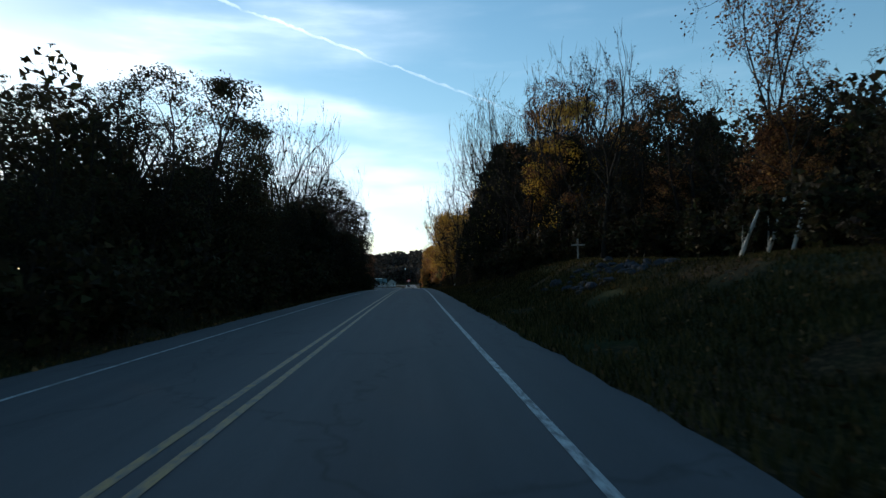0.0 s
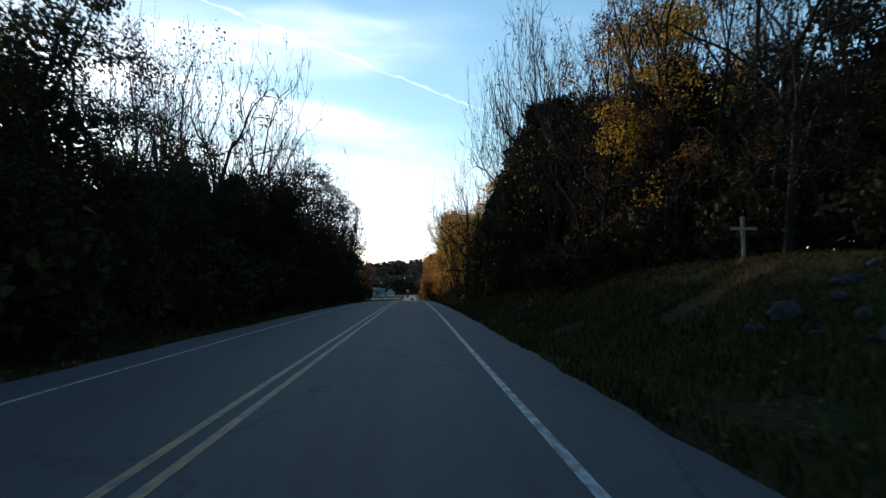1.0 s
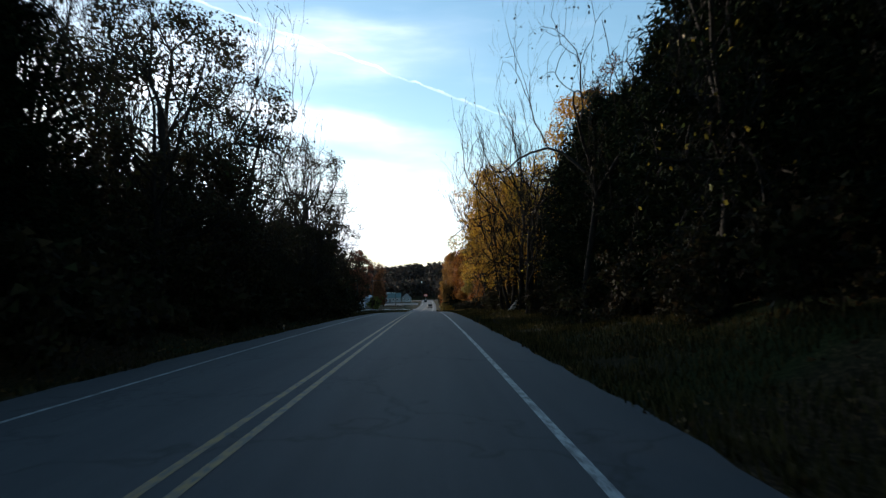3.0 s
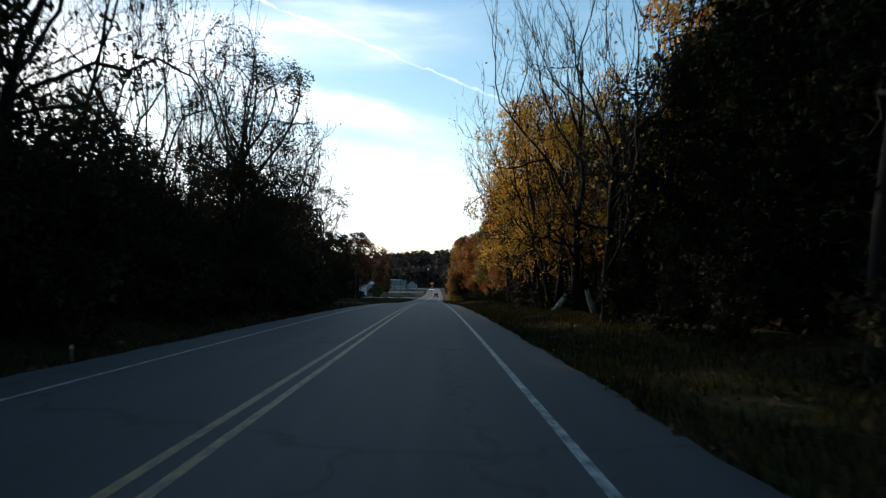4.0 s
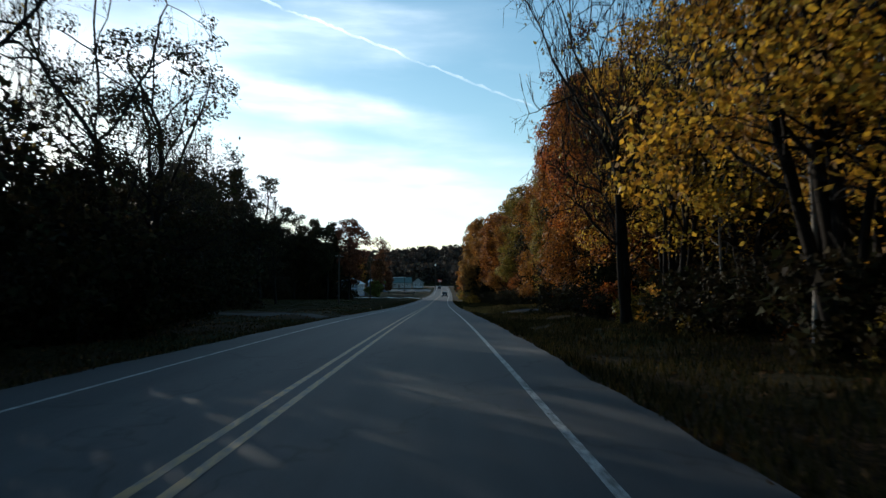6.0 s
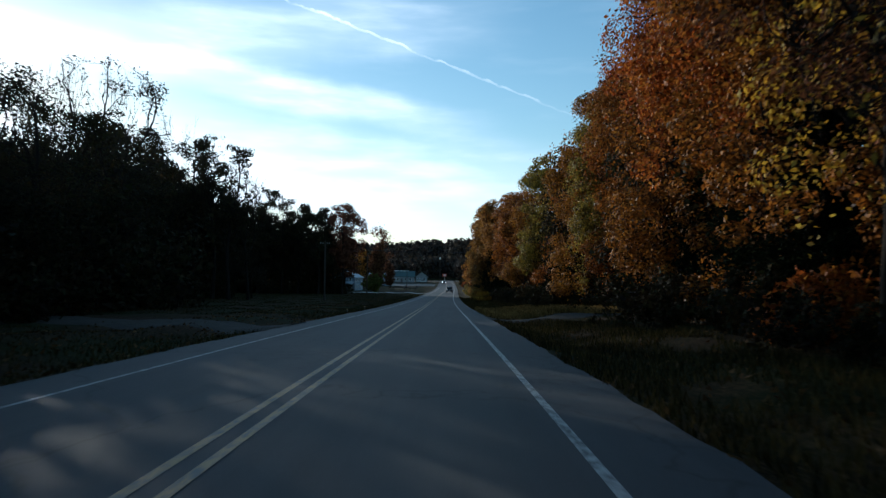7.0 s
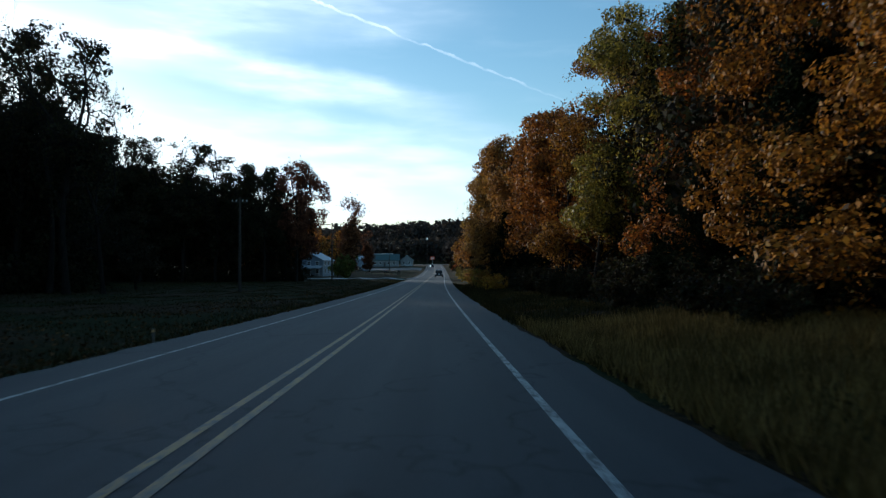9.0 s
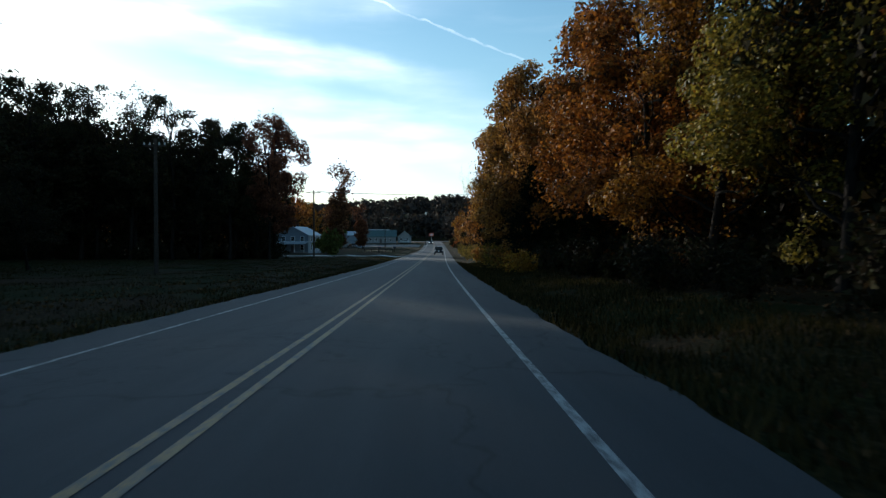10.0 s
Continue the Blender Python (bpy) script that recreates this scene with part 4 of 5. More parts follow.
# wood beyond the oncoming lane, up to the lawn: height of the leafy trees along it
TOP_Y, TOP_H = (0, 16, 24, 31, 42, 47, 57, 66, 82, 90, 98, 108, 124), (5.0, 6.0, 7.6, 10.2, 10.3, 8.0, 8.4, 8.5, 9.3, 14.0, 13.0, 9.0, 8.0)
y = 5.0
while y < 124:
    top = float(np.interp(y, TOP_Y, TOP_H))
    if y < 46:
        plant(pick({"brown": 6, "thin": 1.5, "cedar": 0.6}), -10.7 + R(-0.8, 0.6), y, top * R(0.92, 1.08))
    elif y < 84:
        plant(pick({"brown": 5, "cedar": 1.5}), -11.0 + R(-0.8, 0.6), y, top * R(0.9, 1.06), None, 1.15)
        plant(pick({"bare": 3, "fork": 2}), -12.2 + R(-1.0, 1.0), y + R(1, 3), R(12.4, 13.8) if y < 56 else R(15.8, 18.0) if y < 76 else R(14.5, 17.0))
    elif y < 99:
        plant("brown", -10.0 + R(-0.6, 0.4), y, top * R(0.95, 1.05), 2 if R(0, 1) < 0.6 else None)
        plant(pick({"bare": 2, "fork": 2}), -11.8 + R(-0.8, 0.8), y + R(1, 3), R(14.5, 16.5))
    else:
        plant(pick({"bare": 3, "fork": 2}) if y < 115 else "thin", -11.4 + R(-0.8, 0.6), y, R(13.0, 15.0))
        plant("brown", -11.0 + R(-0.6, 0.6), y + R(1.5, 3), R(6.0, 7.2), None, 1.2)
    if y < 41 or y > 99:
        plant(pick({"thin": 3, "brown": 2, "bareback": 2}), -15.6 + R(-1.5, 1.5), y + R(1, 4), (top if y < 41 else 9.5) * R(0.85, 1.1))
    else:
        plant("bareback", -15.6 + R(-1.5, 1.5), y + R(1, 4), R(12.0, 14.0))
    plant("mid", -21.5 + R(-2, 2), y + R(0, 5), (top + 0.5 if y < 41 else 8.0) * R(0.85, 1.1), None, 1.2)
    plant("mid", -27 + R(-2, 2), y + R(0, 5), 8.5 * R(0.85, 1.1), None, 1.3)
    y += R(4.2, 5.4)
y = 4.0
while y < 150:
    plant("shrub", -9.3 + R(-0.8, 0.7) - 1.5 * smooth01((y - 128) / 16), y, R(2.4, 4.2))
    y += R(2.2, 3.0)
set_out(("fork", -11.0, 127.0, 15.0, 0), ("bare", -11.4, 132.5, 14.2, 1), ("reach", -13.0, 139.5, 14.6, 1, 0.9), ("thin", -11.0, 146.0, 13.2, 0), ("brown", -11.6, 150.5, 11.5, 2),
        ("fork", -14.5, 129, 13.5, 1), ("thin", -9.9, 117.0, 13.5, 1), ("brown", -13.5, 142, 7.0, 0, 1.2), ("brown", -12.6, 136, 6.5, 1, 1.3), ("brown", -12.6, 129, 6.2, 0, 1.3))
# edge of the wood as it falls back behind the lawn: x, y and the height of the trees there
EDGE = [(-13, 152, 9.5), (-17, 166, 9.5), (-24, 185, 11), (-32, 208, 17), (-44, 236, 23), (-37, 256, 23)]
BACK_EDGE = [(-76, 290, 25), (-60, 312, 26), (-44, 310, 25), (-26, 315, 20)]
for line in (EDGE, BACK_EDGE):
    for (x0, y0, h0), (x1, y1, h1) in zip(line, line[1:]):
        n = max(1, round(math.hypot(x1 - x0, y1 - y0) / 5.2))
        for i in range(n):
            f = (i + 0.5) / n
            x, y, h = x0 + (x1 - x0) * f, y0 + (y1 - y0) * f, h0 + (h1 - h0) * f
            if y > 192:
                plant(pick({"tall": 7, "airy": 1.5}) if y > 262 else pick({"tall": 4, "airy": 3}), x + R(-1, 1), y, h * R(0.88, 1.08), plant_rng.randrange(2))
                plant("shrub", x + R(1.0, 3.5), y + R(-3, 1), R(2.0, 3.6))
            else:
                plant(pick({"brown": 5, "bare": 1, "thin": 2}), x + R(-1, 1), y, h * R(0.95, 1.12))
            plant("mid", x - 5 + R(-2, 1), y + R(3, 8), h * R(0.65, 0.8), None, 1.2)
            # deeper rows, hidden by the edge, added to shade the road
            if y > 150:
                plant("mid", x - 12 + R(-2, 2), y + R(5, 10), h * R(0.8, 0.92), 0, 1.3)
                plant("back", x - 20 + R(-2, 2), y + R(5, 12), h * R(0.85, 1.0), 0, 1.4)
            plant("shrub", x + R(0, 2.2), y + R(-3, 3), R(2.4, 4.4))
set_out(("airy", -35.5, 213, 23.0, 1), ("airy", -32.5, 244.5, 22.5, 0), ("airy", -36.5, 249, 24.5, 0, 0.9), ("tall", -41, 251, 25.0, 1, 0.9), ("bare", -30.0, 246, 18.5, 2, 0.9), ("tall", -40, 317, 23.0, 0), ("tall", -31.5, 309, 19.5, 1),
        # trees from x -56 to -68 are added to shade the road
        ("tall", -26, 314.5, 21.5, 2), ("tall", -46, 308, 22.5, 1), ("tall", -54, 309, 22.0, 0), ("tall", -56, 268, 24.0, 0), ("tall", -57, 277, 25.0, 1), ("tall", -59, 286, 25.0, 0), ("tall", -60, 296, 25.0, 1), ("mid", -66, 282, 24.0, 0), ("mid", -68, 294, 24.0, 1), ("thin", -24, 190, 17.0, 0), ("bare", -22.5, 184, 15.0, 2), 
        ("brown", -27.5, 320, 6.6, 0, 1.1), ("brown", -30, 324, 7.2, 1, 1.2), ("brown", -34, 262, 8.5, 1, 1.2), ("brown", -40, 262, 9.0, 0, 1.2))
# tall far trees added to keep the low sun off the road
for i in range(16):
    plant("mid", -100 + 2.2 * i + R(-2, 2), 292 + (i * 37 % 60), R(26, 30), 0, 0.8)
# more hidden trees, added against sun patches on the road
for i in range(7):
    plant("mid", -20 - 5 * plant_rng.random(), 112 + i * 5.0, R(7.5, 9.0), None, 1.3)
for i in range(14):
    plant("back", -25 - 9 * plant_rng.random(), 126 + i * 3.4, R(8.5, 10.5), 0, 1.3)
y = 336.0
while y < 575:     # trees closing the view behind the houses
    plant("back", -52 + R(-4, 4), y, R(14, 19))
    plant("back", -66 + R(-5, 5), y + R(0, 5), R(15, 21))
    y += R(8, 11)
# wood on the near side: the bank, then a dark wall of cedars
y = -2.0
while y < 54:
    x = 17.5 - 5.0 * smooth01((y - 28) / 20.0)
    top = float(np.interp(y, (0, 22, 30, 43, 54), (6.9, 6.9, 8.9, 11.0, 12.2)))
    plant(pick({"blush": 5, "bare": 2, "thin": 2}), x + R(-0.8, 1.0), y, top * R(0.92, 1.08))
    plant("brown", x + 1.5 + R(-0.8, 1.0), y + R(1, 3), top * R(0.62, 0.78), None, 1.1)
    plant(pick({"mid": 4, "blush": 2}), x + 6 + R(-1.5, 1.5), y + R(0, 4), top * R(0.85, 1.0))
    plant("back", x + 13 + R(-2, 2), y + R(0, 4), top * R(0.85, 1.0), 0)
    plant("shrub", x - 1.8 + R(-0.6, 0.6), y + R(-1, 1), R(2.4, 4.2))
    plant("shrub", x - 1.0 + R(-0.6, 0.6), y + 2.6 + R(-1, 1), R(2.4, 4.2))
    y += R(4.4, 5.6)
set_out(("rust", 18.2, 32.5, 16.5, 0), ("gold", 13.0, 51, 12.5, 0), ("gold", 13.6, 57, 14.0, 1), ("bare", 12.6, 44, 14.5, 0), ("fork", 12.0, 48.5, 14.5, 0), ("bare", 7.4, 93, 16.5, 0, 0.9),
        ("reach", 7.2, 110.0, 14.0, 1, 0.95), ("reach", 8.2, 80.0, 16.5, 0, 0.8), ("fork", 8.8, 71.0, 16.0, 0), ("bare", 11.6, 41, 13.0, 2))
set_out(("bare", 9.0, 52, 13.5, 1), ("fork", 9.4, 57, 14.5, 1), ("reach", 8.6, 60.5, 15.0, 1, 0.8), ("fork", 10.2, 64.5, 15.0, 0), ("blush", 10.8, 49, 13.5, 0), ("blush", 11.0, 54, 13.5, 1))
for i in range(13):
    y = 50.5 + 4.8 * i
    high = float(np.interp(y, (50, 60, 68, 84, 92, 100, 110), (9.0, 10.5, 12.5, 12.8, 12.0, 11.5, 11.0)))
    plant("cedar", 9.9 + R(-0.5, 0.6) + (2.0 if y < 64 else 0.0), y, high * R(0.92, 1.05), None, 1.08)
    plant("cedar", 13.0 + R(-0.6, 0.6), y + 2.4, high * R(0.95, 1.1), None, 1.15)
    plant("shrub", 8.0 + R(-0.5, 0.5), y + R(-1, 1), R(2.0, 3.4))
    plant(pick({"blush": 3, "thin": 2, "bare": 1}), 15.5 + R(-1, 1), y + R(0, 3), R(14.5, 16.5))
    plant("mid", 20 + R(-1.5, 1.5), y + R(0, 3), R(12, 14.0))
set_out(("thin", 13.5, 98, 15.5, 0), ("blush", 13.2, 104, 16.0, 1), ("gold", 13.6, 110.5, 16.0, 0), ("cedar", 10.2, 113.5, 9.0, 0, 1.1))
# the low widened cedars stand in for dark bushes
set_out(("brown", 13.4, 115.5, 14.8, 0, 1.1), ("brown", 13.2, 121, 14.0, 1, 1.0), ("cedar", 8.7, 116.1, 0.75, 1, 3.5), ("cedar", 8.4, 119.4, 1.9, 0, 2.5), ("cedar", 9.9, 117.6, 2.4, 1, 2.2))
y = 112.0
while y < 330:
    if y < 119:
        k, near, high = pick({"thin": 2, "gold": 2}), 13.5, 15.0
    elif y < 139:
        k, near, high = pick({"gold": 5, "vase": 2}), 9.6, 13.6
    elif y < 161:
        k, near, high = pick({"gold": 8, "russet": 2}), 10.9, 14.0
    elif y < 180:
        k, near, high = pick({"orange": 3, "russet": 2}), 11.8, 15.5
    elif y < 212:
        k, near, high = "russet", 14.0, 18.0
    elif y < 224:
        k, near, high = "russet", 14.8, 17.0
    elif y < 238:
        k, near, high = "russet", 12.4 if y < 231 else 11.6, 17.0
    elif y < 264:
        k, near, high = "distant", 11.4, 15.8
    else:
        k, near, high = "distant" if y < 302 else "brown", 9.1, 17.5 if y < 302 else 13.5
    if not 180 < y < 197:
        plant(k, near + R(-0.6, 0.8), y, high * R(0.92, 1.06), 2 if 224 < y < 231 else 1 if 231 < y < 238 else {"distant": int(y > 264)}.get(k) if k != "russet" or R(0, 1) < 0.15 else plant_rng.randrange(2))
    if not 172 < y < 200:
        plant(pick({"mid": 4, "thin": 1}), 16.5 + R(-1.5, 1.5), y + R(1, 4), high * R(0.9, 1.05))
    if int(y) % 2:
        plant("back", 22 + R(-1.5, 1.5), y + R(0, 4), high * R(0.85, 1.05), 0)
    y += R(5.0, 6.4) if y < 180 else R(6.8, 8.4)
y = 127.0
while y < 330:
    if not (178 < y < 200):
        k = "shrub" if y < 150 or 158 < y < 240 else pick({"shrub": 6, "bright": 1})
        plant(k, 8.4 + R(-0.8, 0.9), y, R(1.4, 2.8), 2 if k == "bright" else None)
    y += R(2.6, 3.6)
set_out(("birch", 8.1, 137.5, 10.0), ("birch", 9.6, 131, 9.0), ("birch", 10.0, 147, 8.0), ("birch", 10.4, 121.5, 10.0), ("birch", 11.5, 126, 9.5))
set_out(("reach", 8.0, 152.0, 16.0, 1, 0.8), ("blush", 9.4, 158, 15.5, 0), ("vase", 8.0, 126.0, 13.8, 0), ("vase", 8.6, 137, 13.4, 1), ("reach", 8.3, 121.5, 17.0, 0, 1.05), ("brown", 12.4, 180.5, 15.0, 1),
        ("russet", 13.6, 186, 15.5, 0), ("russet", 13.2, 192, 15.8, 1), ("cedar", 14.5, 183, 12.5, 1), ("cedar", 14.2, 189, 13.5, 0), ("cedar", 13.5, 177, 13.0, 0),
        # shrubs at y 203.5 and 207: dark filling added for shade under the oaks
        ("russet", 13.6, 197.5, 16.0, 2), ("shrub", 9.8, 203.5, 2.4, 1, 1.0), ("shrub", 10.8, 207, 2.6, 0, 1.0), ("cedar", 11.6, 214, 7.0, 0, 1.2), ("cedar", 12.0, 220, 6.0, 1, 1.2), ("cedar", 12.4, 207, 9.0, 1), ("fork", 8.4, 147, 15.5, 1, 0.85))
set_out(("cedar", 9.2, 246, 5.0, 1, 1.3), ("cedar", 9.0, 254, 6.5, 0, 1.2), ("cedar", 8.2, 261, 8.6, 1, 1.2), ("cedar", 7.6, 272, 9.0, 0, 1.2), ("cedar", 7.4, 284, 9.4, 1, 1.3), ("cedar", 7.6, 293, 8.8, 1, 1.2), ("cedar", 8.4, 268, 9.4, 0), ("cedar", 8.8, 276, 9.0, 1), ("brown", 7.2, 263, 6.0, 0), ("brown", 7.4, 283, 7.4, 1), ("brown", 7.2, 292, 7.2, 0), ("cedar", 8.2, 300, 9.2, 0),
        ("bare", 7.4, 301, 12.5, 0), ("bare", 6.6, 316, 11.5, 2), ("bare", 6.6, 308, 12.0, 1))
set_out(("mid", 17.0, 211, 17.0, 0), ("mid", 17.4, 217, 17.5, 1), ("mid", 18.0, 223, 17.5, 0), ("mid", 18.2, 229, 18.0, 1), ("mid", 22.0, 236, 18.0, 0), ("orange", 12.0, 168.5, 15.5, 0), ("orange", 11.8, 174.5, 16.0, 0),
        ("mid", 18.2, 117, 16.5, 0), ("mid", 18.6, 124, 16.5, 1), ("mid", 19.0, 131, 16.5, 0), ("mid", 19, 138, 16.5, 1), ("mid", 17.6, 199, 17.0, 0), ("mid", 17.4, 205, 17.0, 1), ("mid", 18.5, 192, 17.0, 0))
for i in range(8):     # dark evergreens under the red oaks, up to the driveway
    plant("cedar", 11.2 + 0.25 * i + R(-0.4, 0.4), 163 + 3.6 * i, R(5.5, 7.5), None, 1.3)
for x, y, high, which, tilt, wide in ((8.4, 129.5, 15.0, 0, -14, 1.0), (8.4, 137.0, 16.5, 1, -9, 0.85)):     # leaning out over the road
    leaning = plant("reach", x, y, high, which)
    leaning.matrix_basis = pose(x, y, float(ground_z(x, y)), 0, tilt, 0) @ Matrix.Diagonal((wide, wide, high / 15.0, 1))
y = 254.0
while y < 345:
    plant("bright", 6.3 + R(-0.5, 0.5), y, R(1.7, 2.6), 0 if R(0, 1) < 0.4 else 2)
    y += R(3.5, 5.0)
y = 330.0
while y < 560:     # thinning wood further on
    plant(pick({"back": 3, "distant": 1}), 12.5 + R(-1.5, 2), y, R(11, 13.5))
    plant("bright" if R(0, 1) < 0.4 else "shrub", 7.6 + R(-0.6, 0.8), y + R(0, 3), R(2.2, 3.2))
    y += R(8, 11)

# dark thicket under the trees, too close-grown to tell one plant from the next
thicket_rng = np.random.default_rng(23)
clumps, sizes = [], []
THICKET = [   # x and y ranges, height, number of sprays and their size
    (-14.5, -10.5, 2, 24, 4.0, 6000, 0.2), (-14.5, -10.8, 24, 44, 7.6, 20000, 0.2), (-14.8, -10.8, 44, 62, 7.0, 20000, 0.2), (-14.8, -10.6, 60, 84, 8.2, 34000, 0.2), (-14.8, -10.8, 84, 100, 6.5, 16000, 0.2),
    # x -30 to -20: unseen filling that stops sun reaching the road
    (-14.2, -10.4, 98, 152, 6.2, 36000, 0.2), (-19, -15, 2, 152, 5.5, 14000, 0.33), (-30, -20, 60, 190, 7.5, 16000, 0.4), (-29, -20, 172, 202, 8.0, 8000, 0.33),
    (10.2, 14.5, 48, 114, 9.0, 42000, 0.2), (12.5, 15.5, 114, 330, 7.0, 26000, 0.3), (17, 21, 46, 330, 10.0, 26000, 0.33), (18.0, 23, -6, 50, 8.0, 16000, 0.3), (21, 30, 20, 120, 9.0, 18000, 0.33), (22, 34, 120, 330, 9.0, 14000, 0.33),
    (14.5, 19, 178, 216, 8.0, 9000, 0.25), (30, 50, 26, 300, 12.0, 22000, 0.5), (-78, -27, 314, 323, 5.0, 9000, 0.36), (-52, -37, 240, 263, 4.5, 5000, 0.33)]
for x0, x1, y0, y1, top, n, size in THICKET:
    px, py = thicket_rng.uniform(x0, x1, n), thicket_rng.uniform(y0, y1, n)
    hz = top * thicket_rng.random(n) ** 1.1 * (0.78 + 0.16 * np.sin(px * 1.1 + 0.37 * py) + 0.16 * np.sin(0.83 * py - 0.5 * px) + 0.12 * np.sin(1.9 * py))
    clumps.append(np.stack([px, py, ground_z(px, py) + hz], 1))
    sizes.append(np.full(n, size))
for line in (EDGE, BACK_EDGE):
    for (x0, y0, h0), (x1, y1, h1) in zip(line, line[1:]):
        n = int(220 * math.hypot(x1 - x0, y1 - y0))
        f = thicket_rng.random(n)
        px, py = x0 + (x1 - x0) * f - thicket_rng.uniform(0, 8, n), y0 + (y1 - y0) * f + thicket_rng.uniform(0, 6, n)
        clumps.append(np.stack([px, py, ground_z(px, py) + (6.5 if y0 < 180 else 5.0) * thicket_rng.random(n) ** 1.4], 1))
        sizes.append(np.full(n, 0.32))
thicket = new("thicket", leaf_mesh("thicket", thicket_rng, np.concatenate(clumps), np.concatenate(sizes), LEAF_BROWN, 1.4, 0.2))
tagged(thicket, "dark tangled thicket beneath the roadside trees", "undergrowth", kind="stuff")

# single trees by the houses
for kind, which, x, y, high, wide in (("tall", 2, -26.0, 311, 22.0, 0.75), ("column", 0, -23.6, 362, 20.0, 1.1), ("column", 0, -24.7, 436, 14.5, 1.35), ("tall", 0, -38, 345, 17, 0.9), ("tall", 1, -47, 348, 20, 1.0), ("tall", 0, -47, 392, 20, 1.0)):
    ob = plant(kind, x, y, high, which, wide)
    tagged(ob, "slim red-brown tree standing on the lawn" if kind == "column" else "tall gold-brown tree at the lawn's edge" if which == 2 else "tall brown-green tree at the lawn's edge")
# low growth under the maples
set_out(("bright", 8.8, 127, 1.4, 2, 1.1), ("bright", 9.4, 131, 1.6, 2, 1.1), ("bright", 8.8, 135.5, 1.4, 2, 1.1), ("shrub", 9.6, 140, 2.4, 0, 1.1),
        ("bright", 9.0, 146, 1.6, 2, 1.1), ("bright", 9.2, 150.5, 2.0, 0, 1.1), ("bright", 9.4, 156, 1.8, 2, 1.1), ("bright", 9.8, 161, 2.1, 1, 1.1),
        ("shrub", 10.8, 124, 2.0, 1, 1.1), ("shrub", 10.8, 129, 2.4, 0, 1.1), ("shrub", 11.0, 136, 2.2, 1, 1.1), ("shrub", 10.6, 146, 2.4, 0, 1.1))
for i in range(16):
    plant("bright", R(9.6, 12.8), 122 + 2.6 * i, R(0.9, 1.7), 2 if R(0, 1) < 0.7 else 1, 1.1)
# kinds of tree not set out yet stand deeper in the wood
spare = [(kind, i) for kind, forms in PATTERNS.items() for i in range(len(forms)) if (kind, i) not in used]
for n, (kind, i) in enumerate(spare):
    plant(kind, 14.5, 241.0 + 7.0 * n, 14.0, i)
round_bush = shrub("garden_bush", 91, 5.6, 4.6, 9000, 0.28, LEAF_GREEN, "large round green bush on the lawn", 26, "garden")
round_bush.matrix_basis = pose(-23.0, 353, float(ground_z(-23.0, 353))) @ Matrix.Diagonal((0.85, 0.85, 0.98, 1))

# the wooded hill beyond the cross road
far_rng = np.random.default_rng(3)
centres, shades = [], []
for _ in range(950):
    x, y = far_rng.uniform(-330, 190), 628 + 260 * far_rng.random() ** 1.3
    if y < 660 and -70 < x < 6:
        continue
    hgt, wid = far_rng.uniform(10, 17), far_rng.uniform(3.4, 6.0)
    n = 110
    d = far_rng.normal(0, 1, (n, 3))
    d /= np.linalg.norm(d, axis=1)[:, None]
    r = far_rng.uniform(0.55, 1.05, (n, 1)) * (1 + 0.25 * np.sin(3 * d[:, :1] + 5 * d[:, 2:3]))
    c = d * r * np.array([wid, wid, hgt * 0.46]) + np.array([x, y, hgt * 0.55 + float(ground_z(x, y))])
    centres.append(c)
c = np.concatenate(centres)
far_woods = new("far_woods", leaf_mesh("far_woods", far_rng, c, 2.3, LEAF_FAR, 1.2, 0.0))
tagged(far_woods, "brown autumn woods covering the far hillside", "woods", kind="stuff")

# ---------------------------------------------------------------- roadside things


def at_ground(x, y, rz=0, lift=0.0):
    return pose(x, y, float(ground_z(x, y)) + lift, 0, 0, rz)


def wooden_cross(x, y):
    thing = tagged(new("wooden_cross"), "small weathered wooden cross standing on the bank", "cross")
    part("post", box(0, 0, 0.6, 0.10, 0.07, 1.5), OLD_WOOD, thing, bevel=0.008)
    part("crossbar", box(0, -0.062, 0.98, 0.86, 0.05, 0.10), OLD_WOOD, thing, bevel=0.008)
    thing.matrix_basis = at_ground(x, y, 6)


wooden_cross(9.97, 40.5)


def log(x, y, length, r, lean, turn, seed, bend=0.06):
    """A bleached log that leans out of the ground, its end split into jagged points, with knots and a loose slab."""
    rng = np.random.default_rng(seed)
    lb = limb(rng, (0, 0, -0.25), (math.sin(lean), 0, math.cos(lean)), length, r * 1.25, r * 0.8, 9, bend, 0.0)
    lb[1][:] = lb[1] * rng.uniform(0.8, 1.2, 10)
    way = unit(lb[0][-1] - lb[0][-2])
    splits = []
    for k in range(5):
        side = unit(np.cross(way, rng.normal(0, 1, 3))) * r * 0.45
        at = lb[0][-1] - way * 0.05 + side
        splits.append((np.array([at, at + way * r * rng.uniform(0.5, 1.5), at + way * r * rng.uniform(1.6, 2.6) + side * 0.3]), np.array([r * 0.42, r * 0.28, 0.01])))
    knots = [limb(rng, lb[0][k], rng.normal(0, 1, 3), r * 2.4, r * 0.38, 0.02, 3, 0.1, 0) for k in (2, 4, 5, 7)]
    slab = limb(rng, lb[0][1] + np.array([0, -r, 0]), (math.sin(lean * 0.6), -0.1, math.cos(lean * 0.6)), length * 0.6, r * 0.35, r * 0.12, 4, 0.1, 0)
    thing = tagged(new("leaning_log", wood_mesh("leaning_log", [([lb], 9), (splits, 5), (knots, 5), ([slab], 5)], BLEACHED)), "bleached broken log leaning at the wood's edge", "log", "logs")
    thing.matrix_basis = at_ground(x, y, turn)


